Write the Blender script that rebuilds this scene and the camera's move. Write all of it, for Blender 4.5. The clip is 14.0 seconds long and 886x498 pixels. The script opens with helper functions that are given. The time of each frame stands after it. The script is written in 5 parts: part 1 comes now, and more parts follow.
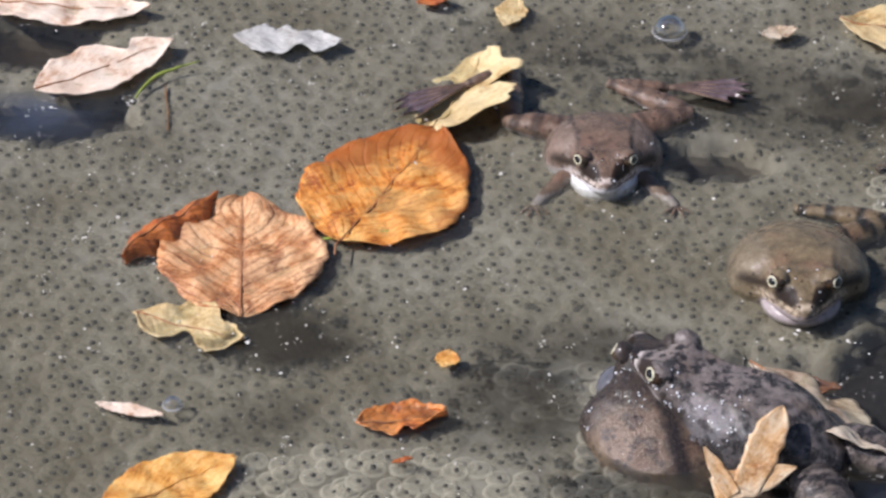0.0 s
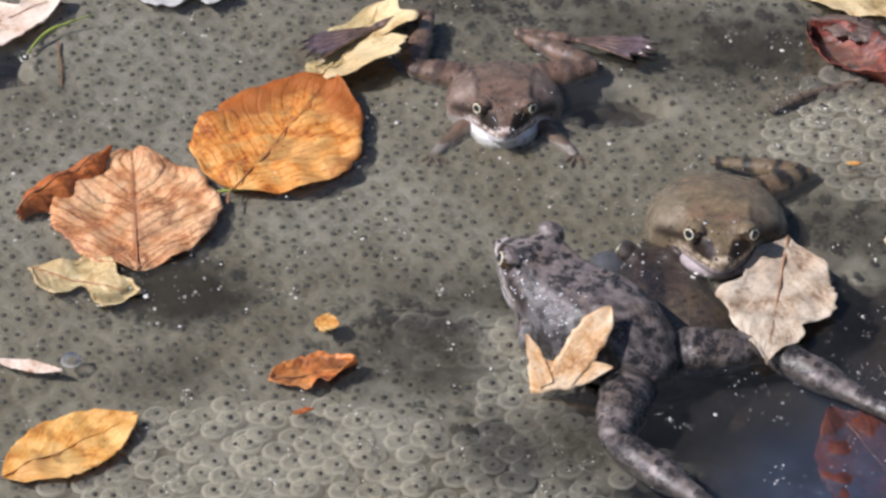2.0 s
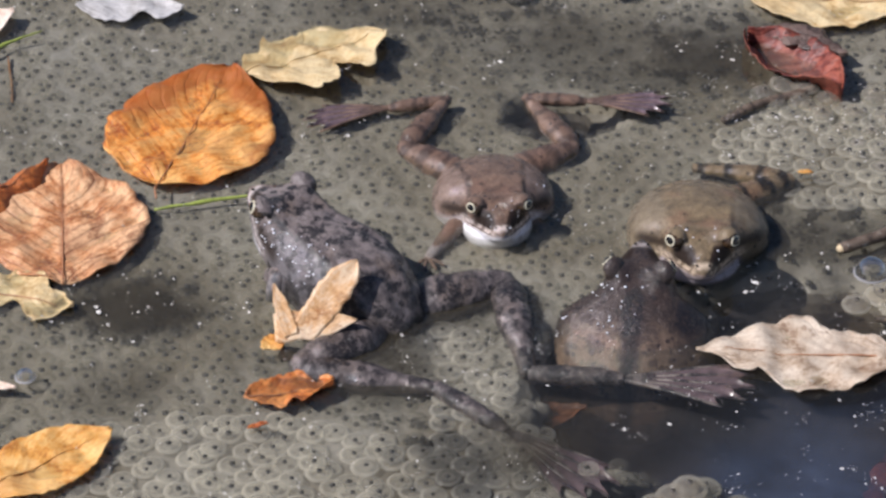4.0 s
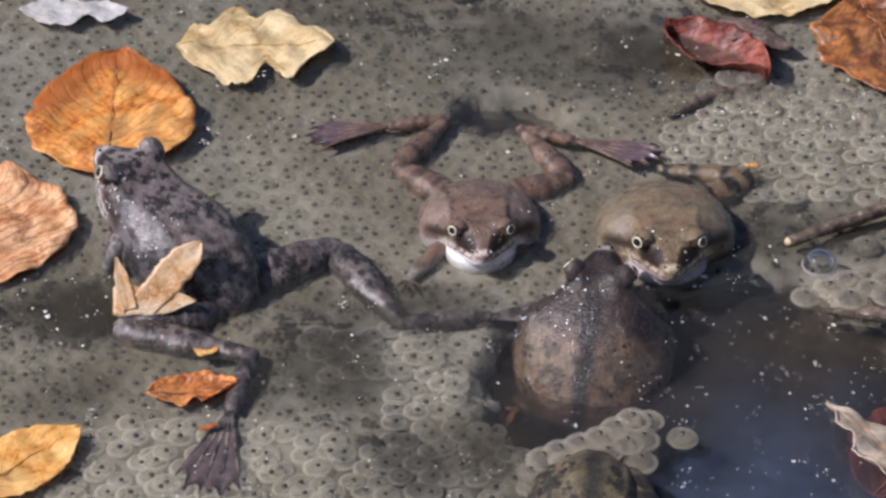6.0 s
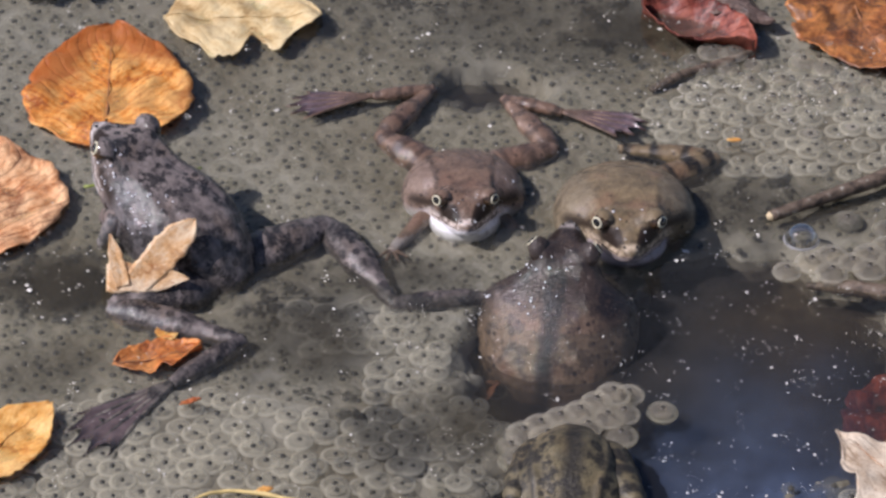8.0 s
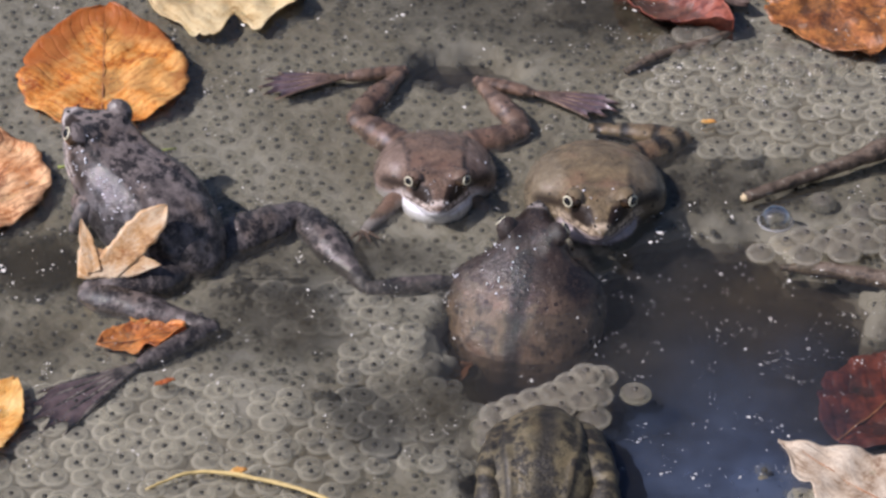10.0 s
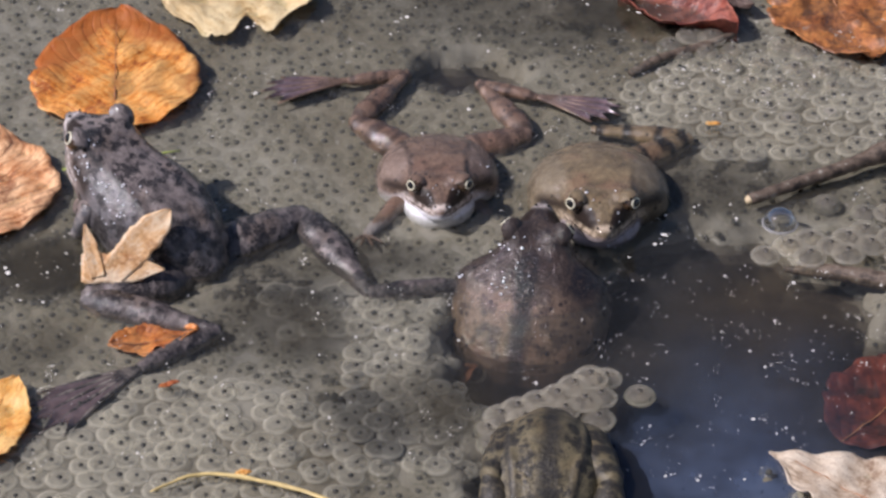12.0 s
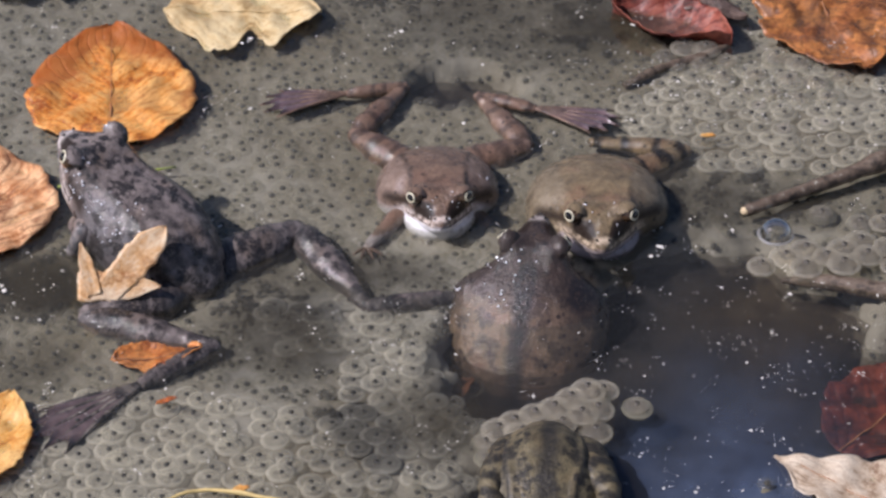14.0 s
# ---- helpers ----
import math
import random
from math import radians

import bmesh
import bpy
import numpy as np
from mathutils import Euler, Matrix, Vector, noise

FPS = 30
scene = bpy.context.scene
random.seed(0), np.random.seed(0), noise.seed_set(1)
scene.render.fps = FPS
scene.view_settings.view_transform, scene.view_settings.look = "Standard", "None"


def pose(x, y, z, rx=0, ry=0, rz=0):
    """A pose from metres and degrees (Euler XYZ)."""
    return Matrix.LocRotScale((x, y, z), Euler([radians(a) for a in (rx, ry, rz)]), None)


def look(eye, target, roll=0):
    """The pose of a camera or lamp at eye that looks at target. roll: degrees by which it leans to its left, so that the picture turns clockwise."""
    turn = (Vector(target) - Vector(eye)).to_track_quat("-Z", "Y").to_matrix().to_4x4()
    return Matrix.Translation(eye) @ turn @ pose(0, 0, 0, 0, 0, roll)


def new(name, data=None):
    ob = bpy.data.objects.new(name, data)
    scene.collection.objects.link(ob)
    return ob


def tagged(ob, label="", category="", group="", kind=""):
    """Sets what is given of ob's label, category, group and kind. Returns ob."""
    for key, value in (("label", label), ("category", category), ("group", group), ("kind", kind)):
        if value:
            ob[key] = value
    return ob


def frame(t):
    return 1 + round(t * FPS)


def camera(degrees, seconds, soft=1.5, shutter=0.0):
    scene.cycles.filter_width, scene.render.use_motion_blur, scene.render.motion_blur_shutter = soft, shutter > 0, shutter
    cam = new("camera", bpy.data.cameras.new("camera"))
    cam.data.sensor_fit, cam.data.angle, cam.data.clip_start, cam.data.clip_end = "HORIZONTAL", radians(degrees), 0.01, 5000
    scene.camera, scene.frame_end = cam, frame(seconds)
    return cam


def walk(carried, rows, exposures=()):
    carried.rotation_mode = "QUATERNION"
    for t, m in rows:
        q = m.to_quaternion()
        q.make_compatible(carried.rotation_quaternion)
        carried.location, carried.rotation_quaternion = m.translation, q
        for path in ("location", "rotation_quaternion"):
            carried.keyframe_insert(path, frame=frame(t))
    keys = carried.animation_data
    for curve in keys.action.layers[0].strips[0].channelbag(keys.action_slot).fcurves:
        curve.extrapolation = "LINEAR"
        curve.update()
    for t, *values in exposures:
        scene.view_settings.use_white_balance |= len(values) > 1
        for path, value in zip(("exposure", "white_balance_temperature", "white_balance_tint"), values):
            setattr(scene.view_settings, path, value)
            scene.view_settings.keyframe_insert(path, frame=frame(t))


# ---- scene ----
# Handheld telephoto over a pond margin: the eye stays put, the view pans and tilts.
EYE = (0.0, -0.9264, 0.6981)
DOWN = 37.0
PAN = [  # seconds, turn to the left, tilt up, roll in degrees
    (0, 4.153, 0.720, 0.120),
    (0.5, 3.696, 0.435, -0.134),
    (1, 3.233, 0.205, 0.032),
    (1.5, 2.635, 0.041, 0.221),
    (2, 2.115, -0.082, 0.232),
    (2.5, 1.799, -0.152, 0.005),
    (3, 1.601, -0.143, -0.207),
    (3.2, 1.543, -0.083, -0.100),
    (5.3, 0.631, 0.179, -0.085),
    (5.5, 0.506, 0.164, -0.190),
    (6, 0.158, 0.096, -0.073),
    (6.5, 0.000, 0.000, -0.000),
    (7, -0.085, -0.107, 0.058),
    (7.5, -0.187, -0.224, 0.228),
    (8, -0.202, -0.315, 0.204),
    (8.2, -0.139, -0.382, 0.336),
    (10.5, -0.868, -0.614, 0.685),
    (11, -0.952, -0.582, 0.745),
    (11.5, -0.873, -0.592, 0.713),
    (12, -0.631, -0.579, 0.536),
    (12.5, -0.624, -0.538, 0.457),
    (13, -0.666, -0.507, 0.449),
    (13.5, -0.652, -0.423, 0.152),
    (14, -0.708, -0.357, 0.088),
]
cam = camera(14.0, 14.0, soft=2.75)


def view(turn, up, lean):
    return (Matrix.Translation(EYE) @ Matrix.Rotation(radians(turn), 4, "Z")
            @ Matrix.Rotation(radians(90 - DOWN + up), 4, "X") @ Matrix.Rotation(radians(lean), 4, "Z"))


walk(cam, [(t, view(a, b, c)) for t, a, b, c in PAN], exposures=[(0, -0.04, 5980, 18), (3.2, -0.05, 5990, 19), (5.3, -0.12, 6000, 22), (14, -0.16, 6010, 23)])

# ---- light ----
SUN_FROM = Vector((-0.66, -0.16, 0.73)).normalized()
sun = new("sun", bpy.data.lights.new("sun", "SUN"))
sun.data.energy, sun.data.angle, sun.data.color = 5.7, radians(0.5), (1.0, 0.95, 0.87)
sun.matrix_world = look(SUN_FROM * 5, (0, 0, 0))
world = bpy.data.worlds.new("sky")
scene.world = world
world.use_nodes = True
wn = world.node_tree.nodes
sky = wn.new("ShaderNodeTexSky")
sky.sky_type, sky.sun_disc = "NISHITA", False
sky.sun_elevation = math.asin(SUN_FROM.z)
sky.sun_rotation = math.atan2(SUN_FROM.x, SUN_FROM.y)
world.node_tree.links.new(sky.outputs[0], wn["Background"].inputs[0])
wn["Background"].inputs[1].default_value = 0.065

CM = 0.01


# ---- material helpers ----
class Nodes:
    def __init__(self, name):
        self.mat = bpy.data.materials.new(name)
        self.mat.use_nodes = True
        self.t = self.mat.node_tree
        self.b = self.t.nodes["Principled BSDF"]
        self.out = self.t.nodes["Material Output"]

    def add(self, kind, **sets):
        n = self.t.nodes.new(kind)
        for k, v in sets.items():
            n.inputs[k.replace("_", " ")].default_value = v
        return n

    def link(self, a, b):
        self.t.links.new(a, b)

    def coords(self, which="Object"):
        return self.t.nodes.new("ShaderNodeTexCoord").outputs[which]

    def noise(self, scale, detail=4.0, rough=0.55, at=None):
        n = self.add("ShaderNodeTexNoise", Scale=scale, Detail=detail, Roughness=rough)
        self.link(at if at is not None else self.coords(), n.inputs["Vector"])
        return n.outputs["Fac"]

    def cells(self, scale, at=None):
        n = self.add("ShaderNodeTexVoronoi", Scale=scale)
        self.link(at if at is not None else self.coords(), n.inputs["Vector"])
        return n.outputs["Distance"]

    def ramp(self, fac, *stops):
        n = self.t.nodes.new("ShaderNodeValToRGB")
        e = n.color_ramp.elements
        for i, (p, c) in enumerate(stops):
            el = e[i] if i < 2 else e.new(p)
            el.position = p
            el.color = (*c, 1) if isinstance(c, tuple) else (c, c, c, 1)
        self.link(fac, n.inputs[0])
        return n.outputs[0]

    def mix(self, fac, a, b, how="MIX"):
        n = self.t.nodes.new("ShaderNodeMix")
        n.data_type, n.blend_type = "RGBA", how
        for sock, v in ((n.inputs[0], fac), (n.inputs[6], a), (n.inputs[7], b)):
            if isinstance(v, (int, float)):
                sock.default_value = v if sock is n.inputs[0] else (v, v, v, 1)
            elif isinstance(v, tuple):
                sock.default_value = (*v, 1)
            else:
                self.link(v, sock)
        return n.outputs[2]

    def math(self, op, a, b=0.0, c=0.0):
        n = self.t.nodes.new("ShaderNodeMath")
        n.operation = op
        for s, v in zip(n.inputs, (a, b, c)):
            if isinstance(v, (int, float)):
                s.default_value = v
            else:
                self.link(v, s)
        return n.outputs[0]

    def attr(self, name):
        n = self.t.nodes.new("ShaderNodeAttribute")
        n.attribute_name = name
        return n.outputs["Fac"]

    def bump(self, height, strength=0.4, dist=0.001, to=None):
        n = self.add("ShaderNodeBump", Strength=strength, Distance=dist)
        self.link(height, n.inputs["Height"])
        self.link(n.outputs[0], (to or self.b).inputs["Normal"])
        return n.outputs[0]

    def base(self, colour, rough=0.5, **sets):
        if isinstance(colour, tuple):
            self.b.inputs["Base Color"].default_value = (*colour, 1)
        else:
            self.link(colour, self.b.inputs["Base Color"])
        if isinstance(rough, (int, float)):
            self.b.inputs["Roughness"].default_value = rough
        else:
            self.link(rough, self.b.inputs["Roughness"])
        for k, v in sets.items():
            self.b.inputs[k.replace("_", " ")].default_value = v
        return self.mat


def skin_material(name, light, mid, dark, belly, flank, cheek, spots=0.28, warm=(0.2, 0.09, 0.04), wet=0.5, blotch=0.3, shine=0.5, veined=0.1):
    """Wet frog skin: mottled back with round black spots, paler flank and belly, dark eye patch, cream cheek."""
    n = Nodes(name)
    col = n.ramp(n.noise(170, 6, 0.7), (0.36, mid), (0.62, light))
    col = n.mix(n.ramp(n.noise(90, 4, 0.6), (0.5, 0.0), (0.66, 0.6)), col, warm)
    side = n.mix(n.ramp(n.noise(240, 5, 0.7), (0.4, 0.0), (0.7, 0.8)), flank, mid)
    col = n.mix(n.attr("flank"), col, side)
    blur = n.math("MULTIPLY", n.math("SUBTRACT", n.noise(420, 4, 0.7), 0.5), 0.35)
    spot = n.ramp(n.math("ADD", n.cells(300), blur), (spots - 0.05, 1.0), (spots + 0.03, 0.0))
    spot = n.math("MULTIPLY", spot, n.ramp(n.noise(70, 3), (0.38, 0.15), (0.56, 1.0)))
    col = n.mix(n.math("MULTIPLY", spot, 0.92), col, dark)
    patch = n.ramp(n.noise(150, 6, 0.72), (0.5, 0.0), (0.56, blotch))
    col = n.mix(patch, col, dark)
    col = n.mix(n.attr("band"), col, dark)
    marble = n.math("MULTIPLY", n.ramp(n.noise(360, 6, 0.75), (0.53, 0.0), (0.6, veined)), n.attr("band"))
    col = n.mix(marble, col, light)
    fine = n.noise(1100, 4, 0.75)
    col = n.mix(n.ramp(fine, (0.54, 0.0), (0.70, 0.42)), col, light)
    col = n.mix(n.ramp(fine, (0.28, 0.6), (0.44, 0.0)), col, dark)
    pale = n.mix(n.ramp(n.noise(420, 3), (0.5, 0.0), (0.75, 0.5)), belly, mid)
    col = n.mix(n.attr("belly"), col, pale)
    spot2 = n.mix(n.ramp(n.noise(520, 4, 0.7), (0.46, 0.0), (0.58, 0.85)), cheek, mid)
    col = n.mix(n.attr("cheek"), col, spot2)
    col = n.mix(n.attr("mask"), col, (0.02, 0.012, 0.008))
    grain = n.math("ADD", n.noise(900, 4, 0.65), n.math("MULTIPLY", n.cells(800), 0.6))
    n.bump(grain, 0.4, 0.0005)
    beads = n.add("ShaderNodeBump", Strength=0.6, Distance=0.0008)
    n.link(n.math("ADD", n.math("MULTIPLY", grain, 0.7), n.math("MULTIPLY", n.noise(330, 2), 2.6)), beads.inputs["Height"])
    n.link(beads.outputs[0], n.b.inputs["Coat Normal"])
    m = n.base(col, n.ramp(n.noise(300), (0.3, 0.42), (0.7, 0.7)), Coat_Roughness=0.1, Specular_IOR_Level=shine)
    n.link(n.math("MULTIPLY", n.math("SUBTRACT", 1.0, n.math("MULTIPLY", n.attr("mask"), 0.75)), wet), n.b.inputs["Coat Weight"])
    return m


def plain_material(name, colour, rough=0.5, vary=0.25, scale=300, bump=0.3, **sets):
    n = Nodes(name)
    dark = tuple(c * (1 - vary) for c in colour)
    light = tuple(min(1, c * (1 + vary)) for c in colour)
    f = n.noise(scale, 5, 0.6)
    if bump:
        n.bump(f, bump, 0.0005)
    return n.base(n.ramp(f, (0.3, dark), (0.7, light)), rough, **sets)


def leaf_material(name, light, mid, dark, vein, veins=9.0, rough=0.42, spots=0.5, sheen=0.25, vein_dark=0.4, tip_rust=0.0, bands=0.45):
    """Dead leaf: mottled blade, darker rib and side veins, brown rot spots and translucency."""
    n = Nodes(name)
    uv = n.t.nodes.new("ShaderNodeUVMap").outputs[0]
    sep = n.t.nodes.new("ShaderNodeSeparateXYZ")
    n.link(uv, sep.inputs[0])
    u, v = sep.outputs[0], sep.outputs[1]
    av = n.math("ABSOLUTE", v)
    wob = n.math("MULTIPLY", n.math("SUBTRACT", n.noise(90, 2), 0.5), 0.03)
    ph = n.math("FRACT", n.math("MULTIPLY", n.math("ADD", n.math("SUBTRACT", u, n.math("MULTIPLY", av, 0.36)), wob), veins))
    line = n.math("ABSOLUTE", n.math("SUBTRACT", ph, 0.5))
    side = n.math("MULTIPLY", n.ramp(line, (0.0, 1.0), (0.16, 0.0)), n.ramp(n.noise(120, 3), (0.3, 0.25), (0.65, 1.0)))
    rib = n.ramp(av, (0.0, 1.0), (0.06, 0.0))
    vmask = n.math("MAXIMUM", side, rib)
    vec = n.t.nodes.new("ShaderNodeCombineXYZ")
    n.link(n.math("MULTIPLY", n.math("ADD", n.math("SUBTRACT", u, n.math("MULTIPLY", av, 0.36)), wob), veins * 2.6), vec.inputs[0])
    n.link(n.math("MULTIPLY", v, 2.2), vec.inputs[1])
    streak = n.noise(1.6, 4, 0.6, vec.outputs[0])
    blotch = n.math("ADD", n.math("MULTIPLY", n.noise(55, 7, 0.7), 0.76), n.math("MULTIPLY", streak, 0.24))
    col = n.ramp(blotch, (0.40, dark), (0.475, mid), (0.57, light))
    between = n.math("MULTIPLY", n.ramp(line, (0.1, 0.0), (0.38, 1.0)), n.ramp(n.noise(60, 4, 0.6), (0.42, 0.1), (0.62, 0.9)))
    col = n.mix(n.math("MULTIPLY", between, bands), col, light)
    fine = n.noise(240, 5, 0.7)
    col = n.mix(n.ramp(fine, (0.5, 0.0), (0.72, 0.55)), col, light)
    col = n.mix(n.ramp(n.noise(420, 5, 0.75), (0.54, 0.0), (0.68, 0.6)), col, dark)
    col = n.mix(n.ramp(n.noise(130, 6, 0.7), (spots + 0.08, 0.0), (spots + 0.16, 0.75)), col, dark)
    edge = n.ramp(n.math("ADD", av, n.math("MULTIPLY", n.noise(70, 4), 0.5)), (1.0, 0.0), (1.35, 0.7))
    col = n.mix(edge, col, dark)
    grit = n.noise(850, 6, 0.8)
    col = n.mix(n.ramp(grit, (0.53, 0.0), (0.63, 0.6)), col, light)
    col = n.mix(n.ramp(grit, (0.36, 0.65), (0.45, 0.0)), col, dark)
    rust = n.math("ADD", n.math("MULTIPLY", n.noise(26, 5, 0.65), 1.0), n.math("MULTIPLY", n.math("ADD", n.math("SUBTRACT", u, n.math("MULTIPLY", v, 0.1)), n.math("SUBTRACT", n.math("MULTIPLY", av, 0.35), 0.38)), tip_rust))
    col = n.mix(n.ramp(rust, (0.56, 0.0), (0.72, 0.85)), col, tuple(0.15 * p + 0.85 * q for p, q in zip(mid, dark)))
    col = n.mix(n.math("MULTIPLY", vmask, vein_dark), col, vein)
    h = n.math("ADD", n.math("MULTIPLY", n.math("SUBTRACT", 1.0, vmask), 0.7 * min(1.0, 2 * vein_dark)), n.math("MULTIPLY", fine, 0.5))
    h = n.math("ADD", h, n.math("MULTIPLY", streak, 0.3))
    h = n.math("ADD", h, n.math("MULTIPLY", grit, 0.5))
    n.bump(h, 0.6, 0.0006)
    n.base(col, rough)
    n.b.inputs["Coat Weight"].default_value = sheen
    n.b.inputs["Coat Roughness"].default_value = 0.25
    tr = n.t.nodes.new("ShaderNodeBsdfTranslucent")
    n.link(col, tr.inputs[0])
    ms = n.t.nodes.new("ShaderNodeMixShader")
    ms.inputs[0].default_value = 0.22
    n.link(n.b.outputs[0], ms.inputs[1])
    n.link(tr.outputs[0], ms.inputs[2])
    n.link(ms.outputs[0], n.out.inputs[0])
    return n.mat


def water_material():
    """Calm murky water: sees through, with a thin veil of silt and a mirror at grazing angles."""
    n = Nodes("pond_water")
    n.t.nodes.remove(n.b)
    at = n.coords()
    bump = n.add("ShaderNodeBump", Strength=0.35, Distance=0.0012)
    n.link(n.math("ADD", n.noise(28, 3, 0.5, at), n.math("MULTIPLY", n.noise(110, 2, 0.5, at), 0.15)), bump.inputs["Height"])
    clear = n.t.nodes.new("ShaderNodeBsdfTransparent")
    clear.inputs[0].default_value = (0.93, 0.94, 0.90, 1)
    silt = n.t.nodes.new("ShaderNodeBsdfDiffuse")
    silt.inputs[0].default_value = (0.30, 0.29, 0.25, 1)
    veil = n.t.nodes.new("ShaderNodeMixShader")
    n.link(n.ramp(n.noise(16, 5, 0.6, at), (0.35, 0.01), (0.7, 0.045)), veil.inputs[0])
    n.link(clear.outputs[0], veil.inputs[1])
    n.link(silt.outputs[0], veil.inputs[2])
    gloss = n.t.nodes.new("ShaderNodeBsdfGlossy")
    gloss.inputs["Roughness"].default_value = 0.03
    n.link(bump.outputs[0], gloss.inputs["Normal"])
    slant = n.add("ShaderNodeLayerWeight", Blend=0.5)
    n.link(bump.outputs[0], slant.inputs["Normal"])
    mirror = n.math("MULTIPLY_ADD", n.math("POWER", slant.outputs["Facing"], 4.0), 0.96, 0.04)
    ms = n.t.nodes.new("ShaderNodeMixShader")
    n.link(mirror, ms.inputs[0])
    n.link(veil.outputs[0], ms.inputs[1])
    n.link(gloss.outputs[0], ms.inputs[2])
    n.link(ms.outputs[0], n.out.inputs[0])
    return n.mat


def silt_material():
    """Silt hanging in the water: a thin uneven brown cloud."""
    n = Nodes("hanging_silt")
    n.t.nodes.remove(n.b)
    clear = n.t.nodes.new("ShaderNodeBsdfTransparent")
    clear.inputs[0].default_value = (0.9, 0.88, 0.85, 1)
    opaque = n.t.nodes.new("ShaderNodeBsdfDiffuse")
    n.link(n.ramp(n.noise(11, 4, 0.6), (0.38, (0.046, 0.05, 0.062)), (0.6, (0.068, 0.054, 0.042))), opaque.inputs[0])
    ms = n.t.nodes.new("ShaderNodeMixShader")
    n.link(n.ramp(n.noise(22, 6, 0.65), (0.36, 0.15), (0.66, 0.5)), ms.inputs[0])
    n.link(clear.outputs[0], ms.inputs[1])
    n.link(opaque.outputs[0], ms.inputs[2])
    n.link(ms.outputs[0], n.out.inputs[0])
    return n.mat


def silt_and_sky_material(name, thin, thick):
    """Thin tinted sheet in the water, for stirred silt and for painted sky reflection."""
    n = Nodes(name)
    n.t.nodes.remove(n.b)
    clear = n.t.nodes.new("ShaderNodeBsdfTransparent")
    opaque = n.t.nodes.new("ShaderNodeBsdfDiffuse")
    n.link(n.ramp(n.noise(40, 4), (0.3, thin), (0.7, thick)), opaque.inputs[0])
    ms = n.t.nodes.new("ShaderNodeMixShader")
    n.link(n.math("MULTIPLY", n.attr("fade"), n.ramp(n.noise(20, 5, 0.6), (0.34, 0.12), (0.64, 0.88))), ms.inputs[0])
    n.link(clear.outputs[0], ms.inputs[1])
    n.link(opaque.outputs[0], ms.inputs[2])
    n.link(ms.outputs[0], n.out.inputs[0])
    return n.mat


def jelly_material(name, colour, cloud, rough=0.5, shine=0.1, rim=0.0):
    """Spawn jelly under water: mostly clear, a little milky."""
    n = Nodes(name)
    col = n.ramp(n.noise(60, 3), (0.3, tuple(c * 0.8 for c in colour)), (0.7, colour))
    n.base(col, rough, Specular_IOR_Level=shine)
    back = n.t.nodes.new("ShaderNodeBsdfTranslucent")
    n.link(col, back.inputs[0])
    milk = n.t.nodes.new("ShaderNodeMixShader")
    milk.inputs[0].default_value = 0.5
    n.link(n.b.outputs[0], milk.inputs[1])
    n.link(back.outputs[0], milk.inputs[2])
    clear = n.t.nodes.new("ShaderNodeBsdfTransparent")
    clear.inputs[0].default_value = (0.98, 0.98, 0.96, 1)
    ms = n.t.nodes.new("ShaderNodeMixShader")
    milky = n.ramp(n.noise(140, 3), (0.3, cloud * 0.7), (0.7, cloud * 1.3))
    if rim:  # the skin is seen edge-on along the outline and looks thicker there
        milky = n.math("ADD", milky, n.math("MULTIPLY", n.attr("skin"), rim))
    n.link(milky, ms.inputs[0])
    n.link(clear.outputs[0], ms.inputs[1])
    n.link(milk.outputs[0], ms.inputs[2])
    n.link(ms.outputs[0], n.out.inputs[0])
    return n.mat


def core_material():
    """The clear inner globe of an egg, a shade darker than the coat."""
    n = Nodes("egg_core")
    n.t.nodes.remove(n.b)
    clear = n.t.nodes.new("ShaderNodeBsdfTransparent")
    clear.inputs[0].default_value = (0.88, 0.86, 0.82, 1)
    n.link(clear.outputs[0], n.out.inputs[0])
    return n.mat


def bubble_material():
    n = Nodes("bubble_film")
    n.t.nodes.remove(n.b)
    clear = n.t.nodes.new("ShaderNodeBsdfTransparent")
    gloss = n.t.nodes.new("ShaderNodeBsdfGlossy")
    gloss.inputs["Roughness"].default_value = 0.05
    lw = n.add("ShaderNodeLayerWeight", Blend=0.7)
    ms = n.t.nodes.new("ShaderNodeMixShader")
    n.link(lw.outputs["Facing"], ms.inputs[0])
    n.link(clear.outputs[0], ms.inputs[1])
    n.link(gloss.outputs[0], ms.inputs[2])
    n.link(ms.outputs[0], n.out.inputs[0])
    return n.mat


def bed_material():
    """Cloudy jelly mass under the eggs, with algae and silt."""
    n = Nodes("spawn_jelly_bed")
    a = n.ramp(n.noise(14, 6, 0.62), (0.36, (0.150, 0.128, 0.092)), (0.62, (0.275, 0.253, 0.208)))
    a = n.mix(n.ramp(n.noise(7, 3, 0.5), (0.46, 0.0), (0.62, 0.5)), a, (0.305, 0.29, 0.26))
    col = n.mix(n.ramp(n.noise(160, 4, 0.7), (0.45, 0.0), (0.75, 0.4)), a, (0.13, 0.11, 0.07))
    n.bump(n.noise(170, 4), 0.5, 0.002)
    return n.base(col, 0.6, Specular_IOR_Level=0.08)


def mud_material():
    n = Nodes("pond_mud")
    col = n.ramp(n.noise(30, 6, 0.65), (0.3, (0.018, 0.016, 0.012)), (0.7, (0.055, 0.047, 0.03)))
    n.bump(n.noise(120, 5), 0.6, 0.004)
    return n.base(col, 0.7)


